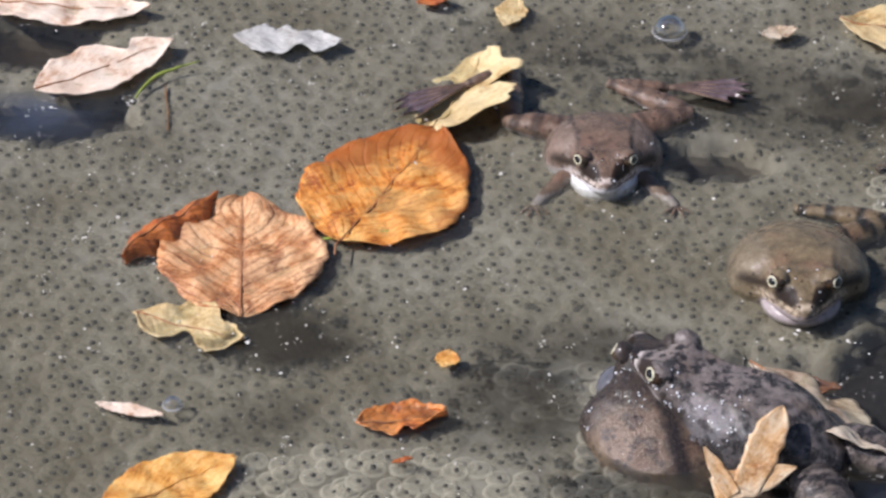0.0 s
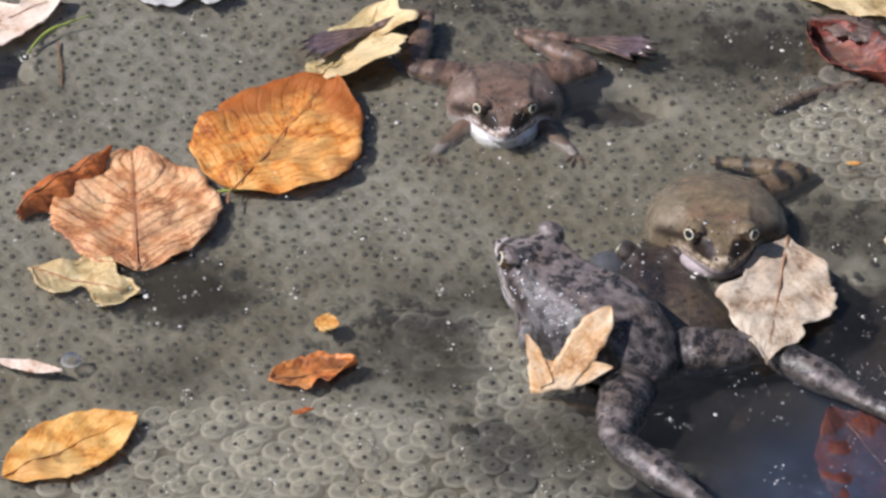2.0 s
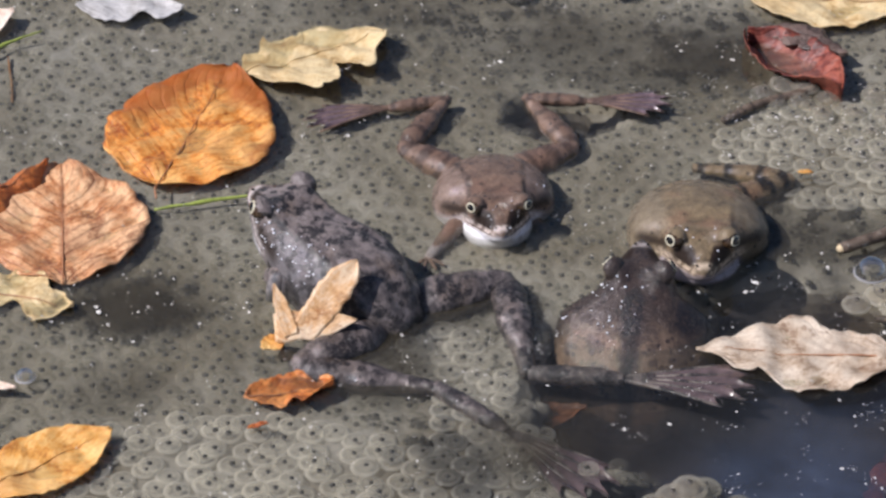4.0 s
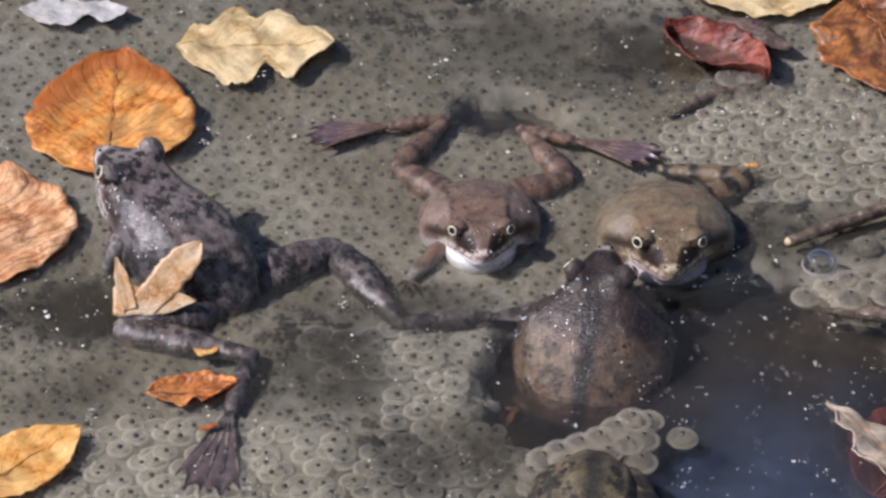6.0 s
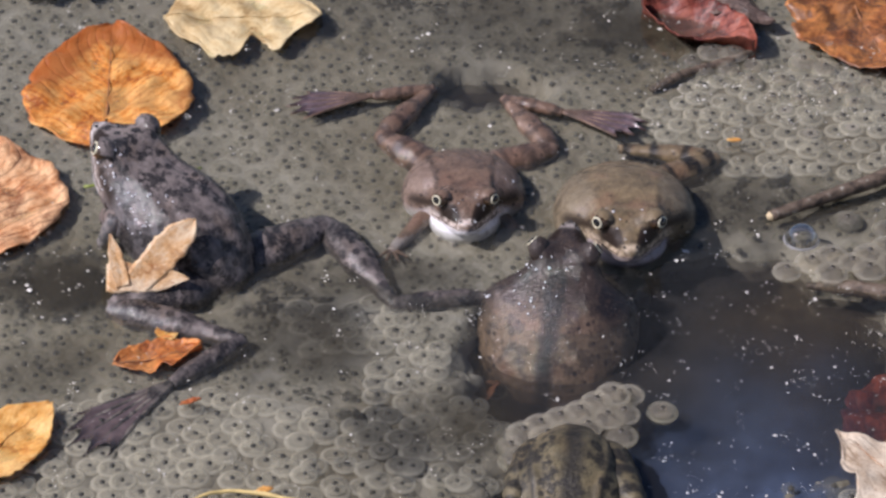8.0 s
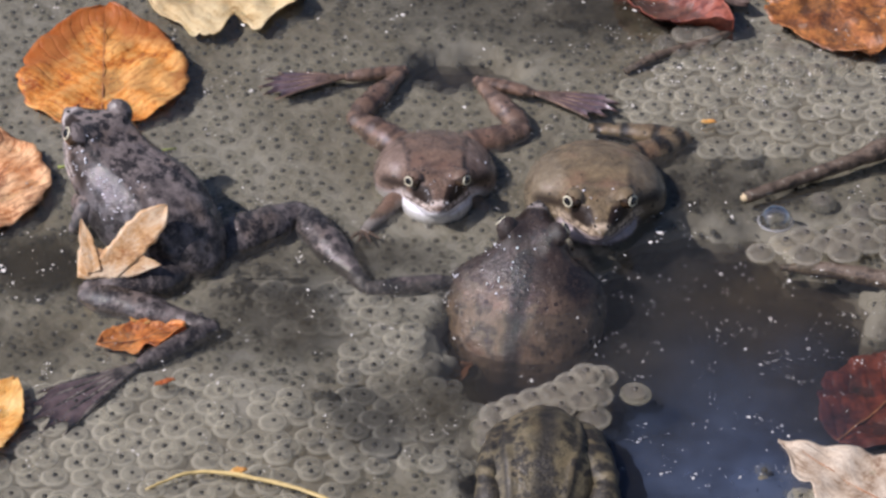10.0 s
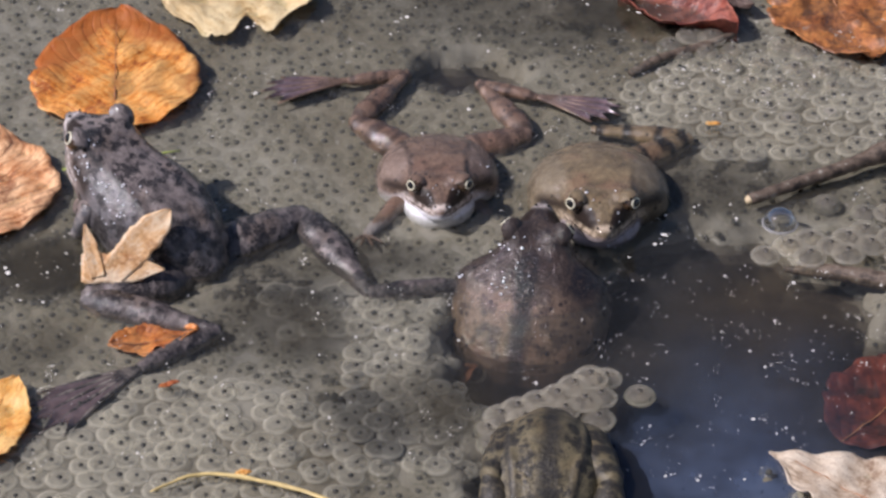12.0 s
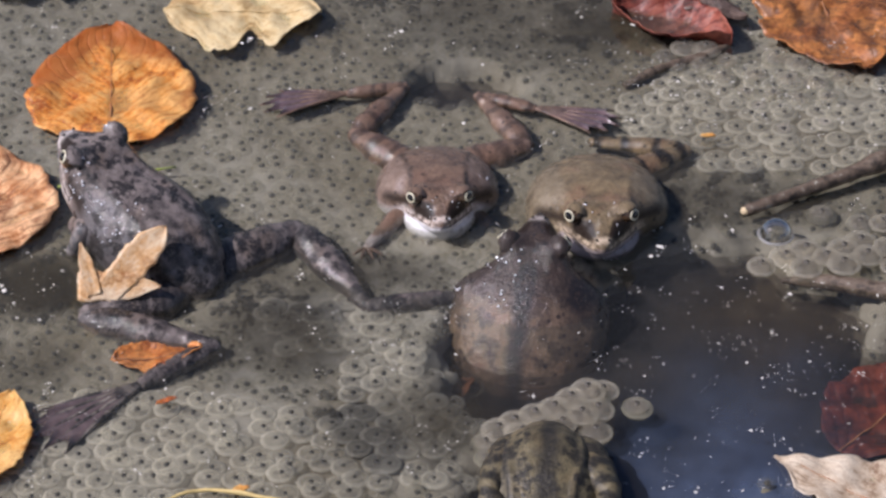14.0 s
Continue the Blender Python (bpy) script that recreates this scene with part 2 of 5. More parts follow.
M_SILT = silt_material()
M_SKY_BLUE = silt_and_sky_material("painted_sky_blue", (0.05, 0.072, 0.14), (0.095, 0.125, 0.215))
M_STIRRED = silt_and_sky_material("stirred_silt", (0.032, 0.026, 0.017), (0.062, 0.051, 0.034))
# Film whitened: bright reflections on the bubbles are put into its colour.
M_FROTH = jelly_material("froth_film", (0.95, 0.95, 0.96), 0.34, 0.04, 1.0)
M_WATER, M_BED, M_MUD, M_BUBBLE = water_material(), bed_material(), mud_material(), bubble_material()
M_JELLY = jelly_material("spawn_jelly", (0.60, 0.56, 0.48), 0.15)
M_JELLY_LOOSE = jelly_material("loose_spawn_jelly", (0.92, 0.87, 0.76), 0.28, rim=0.17)
M_EGG = jelly_material("raised_egg_jelly", (0.92, 0.85, 0.70), 0.22, 0.35, 0.2)
M_CORE = core_material()
M_RIM = jelly_material("egg_skin", (0.95, 0.90, 0.78), 0.16)
M_EMBRYO = plain_material("embryo_black", (0.026, 0.023, 0.019), 0.5, 0.3, 900, 0)
M_FLECK = plain_material("white_fleck", (0.72, 0.70, 0.64), 0.4, 0.2, 500, 0.3)
SKIN_A = skin_material("skin_brown", (0.225, 0.145, 0.097), (0.10, 0.062, 0.042), (0.012, 0.008, 0.006), (0.76, 0.75, 0.77), (0.25, 0.18, 0.14), (0.76, 0.65, 0.57), 0.2, (0.15, 0.08, 0.05), 1.0, 0.3, 0.25)
SKIN_B = skin_material("skin_olive", (0.25, 0.185, 0.10), (0.115, 0.083, 0.046), (0.012, 0.010, 0.007), (0.34, 0.29, 0.29), (0.21, 0.17, 0.11), (0.62, 0.50, 0.36), 0.18, (0.17, 0.085, 0.05), 0.9, 0.3, 0.25)
SKIN_C = skin_material("skin_slate", (0.26, 0.22, 0.20), (0.105, 0.086, 0.08), (0.006, 0.005, 0.005), (0.40, 0.41, 0.43), (0.10, 0.098, 0.105), (0.60, 0.55, 0.52), 0.36, (0.14, 0.095, 0.06), 0.8, 0.9, 0.3, 0.4)
SKIN_D = skin_material("skin_umber", (0.18, 0.125, 0.085), (0.09, 0.062, 0.044), (0.012, 0.010, 0.011), (0.46, 0.47, 0.46), (0.18, 0.125, 0.083), (0.4, 0.36, 0.33), 0.24, (0.12, 0.065, 0.042), 0.9, 0.55, 0.15)
SKIN_E = skin_material("skin_moss", (0.17, 0.14, 0.075), (0.065, 0.055, 0.033), (0.010, 0.009, 0.008), (0.42, 0.35, 0.28), (0.13, 0.11, 0.06), (0.5, 0.42, 0.3), 0.35, (0.10, 0.07, 0.035), 0.04, 0.9)
M_IRIS = plain_material("iris_gold", (0.72, 0.65, 0.47), 0.25, 0.5, 1800, 0, Coat_Weight=0.8)
M_EYE = plain_material("eye_dark", (0.06, 0.035, 0.018), 0.08, 0.5, 1500, 0, Coat_Weight=1.0)
M_PUPIL = plain_material("pupil_black", (0.008, 0.007, 0.006), 0.06, 0.1, 500, 0, Coat_Weight=1.0)
M_GLINT = plain_material("glint_white", (0.80, 0.82, 0.86), 0.12, 0.1, 900, 0, Coat_Weight=1.0)
M_WEB = plain_material("wet_web", (0.12, 0.082, 0.085), 0.25, 0.45, 260, 0.3, Coat_Weight=0.8)
M_LIP = plain_material("mouth_line", (0.05, 0.03, 0.02), 0.4, 0.3, 500, 0)


# ---- mesh helpers ----
def mesh_of(name, verts, faces, material, smooth=True, scale=CM):
    me = bpy.data.meshes.new(name)
    me.from_pydata([tuple(c * scale for c in v) for v in verts], [], faces)
    me.materials.append(material)
    if smooth:
        me.shade_smooth()
    me.update()
    return me


def put(name, me, parent=None, label=""):
    ob = new(name, me)
    if parent is not None:
        ob.parent = parent
    if label:
        ob["label"] = label
    return ob


def tube(points, radii, sides=10, flat=1.0, steps=5):
    """Closed tapered tube through points (cm), smoothly interpolated; flat squeezes it in z."""
    pts = [Vector(p) for p in points]
    path, rad = [], []
    for i in range(len(pts) - 1):
        p0, p1, p2, p3 = pts[max(i - 1, 0)], pts[i], pts[i + 1], pts[min(i + 2, len(pts) - 1)]
        for k in range(steps):
            t = k / steps
            path.append(0.5 * ((2 * p1) + (p2 - p0) * t + (2 * p0 - 5 * p1 + 4 * p2 - p3) * t * t + (3 * p1 - p0 - 3 * p2 + p3) * t ** 3))
            s = t * t * (3 - 2 * t)
            rad.append(radii[i] * (1 - s) + radii[i + 1] * s)
    path.append(pts[-1])
    rad.append(radii[-1])
    verts, faces = [], []
    for i, p in enumerate(path):
        d = (path[min(i + 1, len(path) - 1)] - path[max(i - 1, 0)]).normalized()
        side = d.cross(Vector((0, 0, 1)))
        side = side.normalized() if side.length > 1e-4 else Vector((1, 0, 0))
        up = side.cross(d)
        for k in range(sides):
            a = 2 * math.pi * k / sides
            verts.append(p + side * (math.cos(a) * rad[i]) + up * (math.sin(a) * rad[i] * flat))
    n = len(path)
    for i in range(n - 1):
        for k in range(sides):
            j = (k + 1) % sides
            faces.append((i * sides + k, i * sides + j, (i + 1) * sides + j, (i + 1) * sides + k))
    faces.append(tuple(range(sides))[::-1])
    faces.append(tuple((n - 1) * sides + k for k in range(sides)))
    return verts, faces


def ball(c, r, rings=10, segs=16):
    rx, ry, rz = r if isinstance(r, tuple) else (r, r, r)
    verts, faces = [], []
    for i in range(rings + 1):
        a = math.pi * i / rings
        for k in range(segs):
            b = 2 * math.pi * k / segs
            verts.append((c[0] + rx * math.sin(a) * math.cos(b), c[1] + ry * math.sin(a) * math.sin(b), c[2] + rz * math.cos(a)))
    for i in range(rings):
        for k in range(segs):
            j = (k + 1) % segs
            faces.append((i * segs + k, (i + 1) * segs + k, (i + 1) * segs + j, i * segs + j))
    return verts, faces


def joined(*pieces):
    verts, faces = [], []
    for v, f in pieces:
        n = len(verts)
        verts += [tuple(q) for q in v]
        faces += [tuple(i + n for i in face) for face in f]
    return verts, faces


def attribute(me, name, values):
    a = me.attributes.new(name, "FLOAT", "POINT")
    a.data.foreach_set("value", values)


# ---- frogs ----
# y, half width, top, bottom in cm along a frog of about 6.7 cm, nose at +y
STATIONS = [(-3.3, 0.15, 0.45, 0.25), (-3.05, 0.62, 0.85, -0.12), (-2.4, 1.1, 1.3, -0.5), (-1.5, 1.45, 1.64, -0.78),
            (-0.5, 1.7, 1.66, -0.9), (0.3, 1.62, 1.5, -0.88), (0.9, 1.44, 1.38, -0.72), (1.5, 1.28, 1.36, -0.5),
            (2.1, 1.08, 1.34, -0.3), (2.55, 0.78, 1.2, -0.1), (2.95, 0.5, 1.0, 0.1), (3.22, 0.31, 0.84, 0.26), (3.42, 0.08, 0.68, 0.48)]


def smoothstep(a, b, x):
    t = min(1, max(0, (x - a) / (b - a)))
    return t * t * (3 - 2 * t)


def nodded(p, nod):
    """Bends the head of a frog down at the neck by nod degrees."""
    a = -radians(nod) * smoothstep(0.5, 1.8, p[1])
    y, z = p[1] - 1.0, p[2] - 0.7
    return (p[0], 1.0 + y * math.cos(a) - z * math.sin(a), 0.7 + y * math.sin(a) + z * math.cos(a))


def frog_body(skin, inflate=1.0, puff=0.0, stripe=0.0, hood=0.0, nod=0.0, rear=0.0, orb=None, fold=1.0, pale=0.0):
    """Body with head: domed eyes' sockets, folds along the back, pale underside and a dark cheek patch."""
    ys = [s[0] for s in STATIONS]
    rows, segs = 90, 96
    verts, faces, belly, mask, band, flank, cheek = [], [], [], [], [], [], []
    for i in range(rows + 1):
        f = i / rows
        f = f + 0.06 * math.sin(2 * math.pi * f) * -0.5
        y = ys[0] + (ys[-1] - ys[0]) * f
        k = max(j for j in range(len(ys) - 1) if ys[j] <= y + 1e-9)
        t = (y - ys[k]) / (ys[k + 1] - ys[k])
        vals = []
        for c in (1, 2, 3):
            p0, p1 = STATIONS[max(k - 1, 0)][c], STATIONS[k][c]
            p2, p3 = STATIONS[k + 1][c], STATIONS[min(k + 2, len(ys) - 1)][c]
            vals.append(0.5 * (2 * p1 + (p2 - p0) * t + (2 * p0 - 5 * p1 + 4 * p2 - p3) * t * t + (3 * p1 - p0 - 3 * p2 + p3) * t ** 3))
        w, zt, zb = vals
        trunk = 1 - smoothstep(0.6, 1.9, y)
        w = max(0.03, w) * (1 + (inflate - 1) * trunk)
        zt += puff * trunk * smoothstep(-3.3, -1.5, y)
        orbed = 0.0
        if orb:  # a body blown up to a flat round cushion
            tall, semi = orb
            y = y if y > 0.1 else 0.1 + (y - 0.1) * semi / 3.4
            orbed = 1 - smoothstep(0.7, 1.9, y)
            s = math.sqrt(max(0.0006, 1 - ((y - 0.1) / semi) ** 2)) if y < 0.1 else math.sqrt(max(0.01, 1 - ((y - 0.1) / 2.6) ** 2))
            s = s ** 0.9
            w += (1.7 * inflate * s - w) * orbed
            zt += (0.3 + tall * s - zt) * orbed
            zb += (0.3 - 1.2 * s - zb) * orbed
        head = smoothstep(1.2, 2.0, y)
        zc = zt * 0.42 + zb * 0.58
        for s in range(segs):
            a = 2 * math.pi * s / segs
            ca, sa = math.cos(a), math.sin(a)
            p = 0.86 + 0.14 * orbed
            x = w * math.copysign(abs(ca) ** (p - 0.14 * head), ca)
            z = zc + (zt - zc if sa > 0 else zc - zb) * math.copysign(abs(sa) ** (0.92 - 0.1 * head), sa)
            # eye sockets stand up, a dip lies between them
            for sx in (-1, 1):
                d = ((x - sx * 0.78) / 0.46) ** 2 + ((y - 2.15) / 0.55) ** 2
                z += 0.29 * math.exp(-d) * (1 if sa > 0 else 0)
            z += 0.02 * math.exp(-((x / 0.35) ** 2 + ((y - 2.2) / 0.6) ** 2)) * (1 if sa > 0 else 0)
            # folds along the back and the hump of the hips
            rid = (0.78 + 0.28 * (1 - smoothstep(-1.5, 1.0, y))) * (0.55 + 0.45 * smoothstep(-3.2, -2.0, y)) * (0.4 + 0.6 * inflate)
            off = (abs(x) - rid) if sa > 0 else 9.0
            z += 0.09 * (1 - 0.75 * orbed) * math.exp(-(off / 0.11) ** 2) * smoothstep(-3, -2.2, y) * (1 - smoothstep(1.4, 1.9, y))
            z += 0.10 * (1 - orbed) * math.exp(-((abs(x) - 0.5) / 0.3) ** 2 - ((y + 1.9) / 0.7) ** 2) * (1 if sa > 0 else 0)
            z += 0.025 * noise.noise(Vector((x * 2.3, y * 2.3, z * 2.3)))
            verts.append(nodded((x, y, z), nod))
            lip = zc + 0.05
            edge = -0.35 + (lip + 0.35) * head
            edge += pale * smoothstep(-0.2, 0.9, y) * (1 - smoothstep(1.7, 2.3, y)) * (1 + 0.3 * noise.noise(Vector((x, y * 2, z * 2))))
            soft = 0.5 * pale * (1 - head)
            belly.append(1 - smoothstep(edge - 0.12 + 0.06 * head - soft, edge + 0.1 - 0.04 * head + soft, z))
            side = smoothstep(0.22, 0.42, abs(ca)) * (1 if sa > 0 else 0)
            behind = 0.95 * math.exp(-((z - lip - 0.32) / 0.22) ** 2) * smoothstep(0.8, 1.2, y) * (1 - smoothstep(1.9, 2.1, y))
            ahead = smoothstep(0.12, 0.2, z - lip) * (1 - smoothstep(0.66, 0.76, z - lip)) * smoothstep(2.2, 2.4, y) * (1 - smoothstep(3.0, 3.25, y))
            mask.append(min(1, behind + ahead) * side)
            high = lip + 0.22 + 0.14 * smoothstep(2.2, 2.5, y)
            cheek.append(0.92 * (1 - smoothstep(high - 0.05, high + 0.05, z)) * smoothstep(1.4, 1.8, y) * (1 if sa > -0.1 else 0) * (1 - smoothstep(3.2, 3.35, y)))
            flank.append(0.9 * smoothstep(0.05, 0.25, off) * (1 - smoothstep(1.0, 1.8, y)))
            line = 0.95 * fold * math.exp(-((off - 0.07) / 0.07) ** 2) * smoothstep(-3, -2.2, y) * (1 - smoothstep(1.6, 2.0, y))
            # The term at x 1.7 puts shade on the right flank into the colour.
            wide = stripe * (math.exp(-((x + 0.1 + 0.1 * noise.noise(Vector((y, 2.0, 1.0)))) / 0.3) ** 4) + 0.45 * math.exp(-((x - 1.7) / 0.4) ** 2)) * (1 if sa > 0 else 0) * (1 - smoothstep(1.0, 1.6, y))
            wide += hood * smoothstep(-0.6, 0.9, y + 0.3 * noise.noise(Vector((x * 1.5, y * 1.5, 3.0)))) * (1 if sa > 0 else 0)
            wide += rear * (1 - smoothstep(-1.7, 0.7, y)) * (1 if sa > -0.2 else 0) * smoothstep(-0.25, 0.25, noise.noise(Vector((x * 3.2, y * 3.2, z * 3.2))))
            band.append(min(1, line * smoothstep(-0.9, -0.1, noise.noise(Vector((x * 2, y * 2.6, 8.0)))) + wide))
    for i in range(rows):
        for s in range(segs):
            j = (s + 1) % segs
            faces.append((i * segs + s, i * segs + j, (i + 1) * segs + j, (i + 1) * segs + s))
    faces.append(tuple(range(segs))[::-1])
    faces.append(tuple(rows * segs + s for s in range(segs)))
    me = mesh_of("body", verts, faces, skin)
    attribute(me, "belly", belly)
    attribute(me, "mask", mask)
    attribute(me, "band", band)
    attribute(me, "flank", flank)
    attribute(me, "cheek", cheek)
    return me


def limb_mesh(name, points, radii, skin, bands=0.0, sides=16, flat=0.85, dusk=0.0):
    v, f = tube(points, radii, sides, flat, 8)
    v = [Vector((q.x * k, q.y, q.z * k)) for q, k in ((q, 1 + 0.1 * noise.noise(q * 1.4) + 0.09 * noise.noise(q * 5.0)) for q in v)] if points[0][0] == points[-1][0] else v
    me = mesh_of(name, v, f, skin)
    length = max(p[1] for p in points) or 1
    attribute(me, "belly", [0.0 if q[2] > -0.1 else 0.25 for q in v])
    attribute(me, "mask", [0.0] * len(v))
    attribute(me, "band", [max(dusk * min(1, max(0, 0.5 + 1.3 * noise.noise(Vector(q) * 3.6))), bands * smoothstep(0.1, 0.6, math.sin(2 * math.pi * 3.6 * q[1] / length + 4.0 * noise.noise(Vector(q) * 1.1)))) for q in v])
    return me


def toe_set(count, length, spread, r, start):
    """Toes as tapered tubes fanned from start towards +y."""
    out, tips = [], []
    for i in range(count):
        a = radians(-spread / 2 + spread * i / (count - 1))
        ln = length * (0.62 + 0.38 * math.sin(math.pi * (0.25 + 0.62 * i / (count - 1))))
        tip = Vector((start[0] + math.sin(a) * ln, start[1] + math.cos(a) * ln, start[2] - 0.05))
        mid = Vector(start).lerp(tip, 0.5) + Vector((0, 0, 0.05))
        out.append(tube([start, tuple(mid), tuple(tip)], [r * 1.25, r, r * 0.55], 7, 0.8, 4))
        tips.append(tip)
    return out, tips


def web_mesh(start, a, b):
    """Thin skin between two neighbouring toes, with a hollow edge and a real thickness."""
    verts, faces = [], []
    s, steps = Vector(start), 6
    for lift in (0.07, 0.04):
        for i in range(steps + 1):
            f = i / steps
            p, q = s.lerp(a, f * 0.97), s.lerp(b, f * 0.97)
            for g in (0, 0.25, 0.5, 0.75, 1):
                m = s.lerp(p.lerp(q, g), 1 - 0.13 * math.sin(math.pi * g) * f)
                verts.append((m.x, m.y, m.z + lift + 0.03 * math.sin(math.pi * g) * f))
    half = (steps + 1) * 5
    for o in (0, half):
        for i in range(steps):
            for g in range(4):
                q = (o + i * 5 + g, o + i * 5 + g + 1, o + (i + 1) * 5 + g + 1, o + (i + 1) * 5 + g)
                faces.append(q if o else q[::-1])
    for g in range(4):
        e = steps * 5 + g
        faces.append((e, e + 1, half + e + 1, half + e))
    return verts, faces


THIGH, SHANK, FOOT = 2.7, 3.1, 5.0


def frog(name, label, skin, inflate=1.0, puff=0.0, throat=0.0, size=1.0, bars=0.35, stripe=0.0, arm=0.0, thick=1.0, splay=1.0, hood=0.0, reach=1.0, nod=0.0, beads=None, rear=0.0, orb=None, fold=1.0, pale=0.0, arms_out=False):
    """A frog in parts; hind legs come as thigh, shank and foot, each lying along its own +y."""
    root = new(name)
    root.empty_display_size = 0.01
    root.scale = (size, size, size)
    tagged(root, label, "frog", "frogs in the spawn")
    body = put("body", frog_body(skin, inflate, puff, stripe, hood, nod, rear, orb, fold, pale), root)
    if throat:
        v, f = ball((0, 1.55, -0.14), (1.3, 1.3, 0.62 * throat), 16, 32)
        me = mesh_of("throat", [nodded(q, nod * 0.6) for q in v], f, skin)
        attribute(me, "belly", [1.0] * len(v))
        attribute(me, "mask", [0.0] * len(v))
        attribute(me, "band", [0.0] * len(v))
        put("throat", me, root, "pale swollen wet throat")
    # White specks put the sun's glints on wet skin into colour.
    if beads:
        rng = random.Random(len(label))
        pick = [q.co / CM for q in body.data.vertices]
        pick = [q for q in pick if beads[0] < q.y < beads[1] and q.z > 0.45 and q.x < beads[2]]
        glints = []
        for q in rng.choices(pick, k=beads[3]):
            c = q + Vector((q.x, 0, q.z - 0.3)).normalized() * 0.012 + Vector([rng.uniform(-0.03, 0.03) for _ in range(3)])
            r = rng.uniform(0.014, 0.034) * (1 if rng.random() < 0.8 else 1.5)
            glints.append(ball(tuple(c), (r * rng.uniform(0.8, 1.6), r, r * 0.8), 5, 7))
        put("painted_glints", mesh_of("painted_glints", *joined(*glints), M_GLINT), body, "white specks painted as wet glints")["kind"] = "stuff"
    # mouth line round the snout
    ring = []
    for k in range(11):
        y = 1.6 + (3.38 - 1.6) * (k / 10) ** 0.8
        w, zt, zb = (float(np.interp(y, [q[0] for q in STATIONS], [q[c] for q in STATIONS])) for c in (1, 2, 3))
        ring.append((w * 1.012, y, 0.42 * zt + 0.58 * zb + 0.02))
    pts = [(-x, y, z) for x, y, z in ring] + [(0, 3.44, 0.58)] + ring[::-1]
    v, f = tube([nodded(q, nod) for q in pts], [0.014] * len(pts), 6, 1, 2)
    put("mouth", mesh_of("mouth", v, f, M_LIP), body)
    for sx in (-1, 1):
        put("nostril", mesh_of("nostril", *ball(nodded((sx * 0.2, 3.2, 0.87), nod), (0.05, 0.04, 0.04), 6, 8), M_PUPIL), body, "small dark nostril")
        c = Vector(nodded((sx * 0.8, 2.24, 1.25), nod))
        tip = Matrix.Rotation(-radians(nod), 4, "X")
        eye = put("eye", mesh_of("eye", *ball((sx * 0.06, 0.06, -0.01), 0.3, 14, 22), M_EYE), root, "dark eye with a gold ring")
        out = Vector((sx * 0.72, 0.62, 0.26)).normalized()
        eye.matrix_local = Matrix.Translation(c * CM) @ tip
        pup = ball((0, 0, 0), (0.165, 0.13, 0.07), 8, 16)
        q = out.to_track_quat("Z", "Y")
        pv = [q @ Vector(p) + out * 0.258 + Vector((sx * 0.06, 0.06, -0.01)) for p in pup[0]]
        ring = []
        for k in range(25):
            a = 2 * math.pi * k / 24
            ring.append(q @ Vector((math.cos(a) * 0.18, math.sin(a) * 0.15, 0)) + out * 0.243 + Vector((sx * 0.06, 0.06, -0.01)))
        put("iris", mesh_of("iris", *tube(ring, [0.03] * 25, 8, 1, 1), M_IRIS), eye, "gold ring round the pupil")
        put("pupil", mesh_of("pupil", pv, pup[1], M_PUPIL), eye, "black oval pupil")
        # upper lid: a shell of skin over the top and back of the eye
        lv, lf = ball((sx * 0.03, 0.02, -0.02), (0.38, 0.46, 0.37), 16, 24)
        nrm = Vector((-sx * 0.42, -0.36, 0.83)).normalized()
        keep = [i for i, p in enumerate(lv) if Vector(p).dot(nrm) > 0.04]
        idx = {k: i for i, k in enumerate(keep)}
        lf = [tuple(idx[i] for i in fc) for fc in lf if all(i in idx for i in fc)]
        me = mesh_of("eyelid", [lv[i] for i in keep], lf, skin)
        attribute(me, "band", [hood] * len(me.vertices))
        lid = put("eyelid", me, root)
        lid.matrix_local = Matrix.Translation(c * CM) @ tip
        # foreleg with hand
        sh = Vector((sx * 1.15, 1.0, -0.2))
        bends = [(0, 0, 0), (0.75 * splay, -0.35, -0.15), (1.05 * splay, -0.1, -0.3), (splay, 0.55, -0.42), (0.75 * splay, 1.1, -0.5)]
        if arms_out:  # propped on arms stretched forward and out
            bends = [(-0.1, 0.1, 0.1), (0.4, 0.55, 0.04), (0.75, 1.05, -0.14), (1.15, 1.6, -0.28), (1.5, 2.1, -0.42)]
        fl = put("foreleg", limb_mesh("foreleg", [(sx * bx, by, bz) for bx, by, bz in bends], [0.42, 0.36, 0.33, 0.26, 0.17], skin), root)
        fl.matrix_local = Matrix.Translation(sh * CM) @ Matrix.Rotation(radians(arm), 4, "X")
        toes, tips = toe_set(4, 0.85, 95, 0.08, (sx * bends[4][0], bends[4][1] - 0.05, bends[4][2]))
        for v, f in toes:
            me = mesh_of("finger", v, f, skin)
            for an in ("belly", "mask", "band"):
                attribute(me, an, [0.0] * len(v))
            put("finger", me, fl)
    legs = []
    for sx in (-1, 1):
        th = put("thigh", limb_mesh("thigh", [(0, -0.25, 0), (0, 0.5, 0), (0, 1.5, 0), (0, 2.4, 0), (0, THIGH + 0.1, 0)], [q * thick for q in (0.45, 0.7, 0.64, 0.44, 0.3)], skin, bars, dusk=rear), root)
        sk = put("shank", limb_mesh("shank", [(0, -0.12, 0), (0, 0.6 * reach, 0), (0, 1.4 * reach, 0), (0, 2.5 * reach, 0), (0, SHANK * reach + 0.08, 0)], [q * thick for q in (0.28, 0.46, 0.47, 0.28, 0.2)], skin, bars, dusk=rear), root)
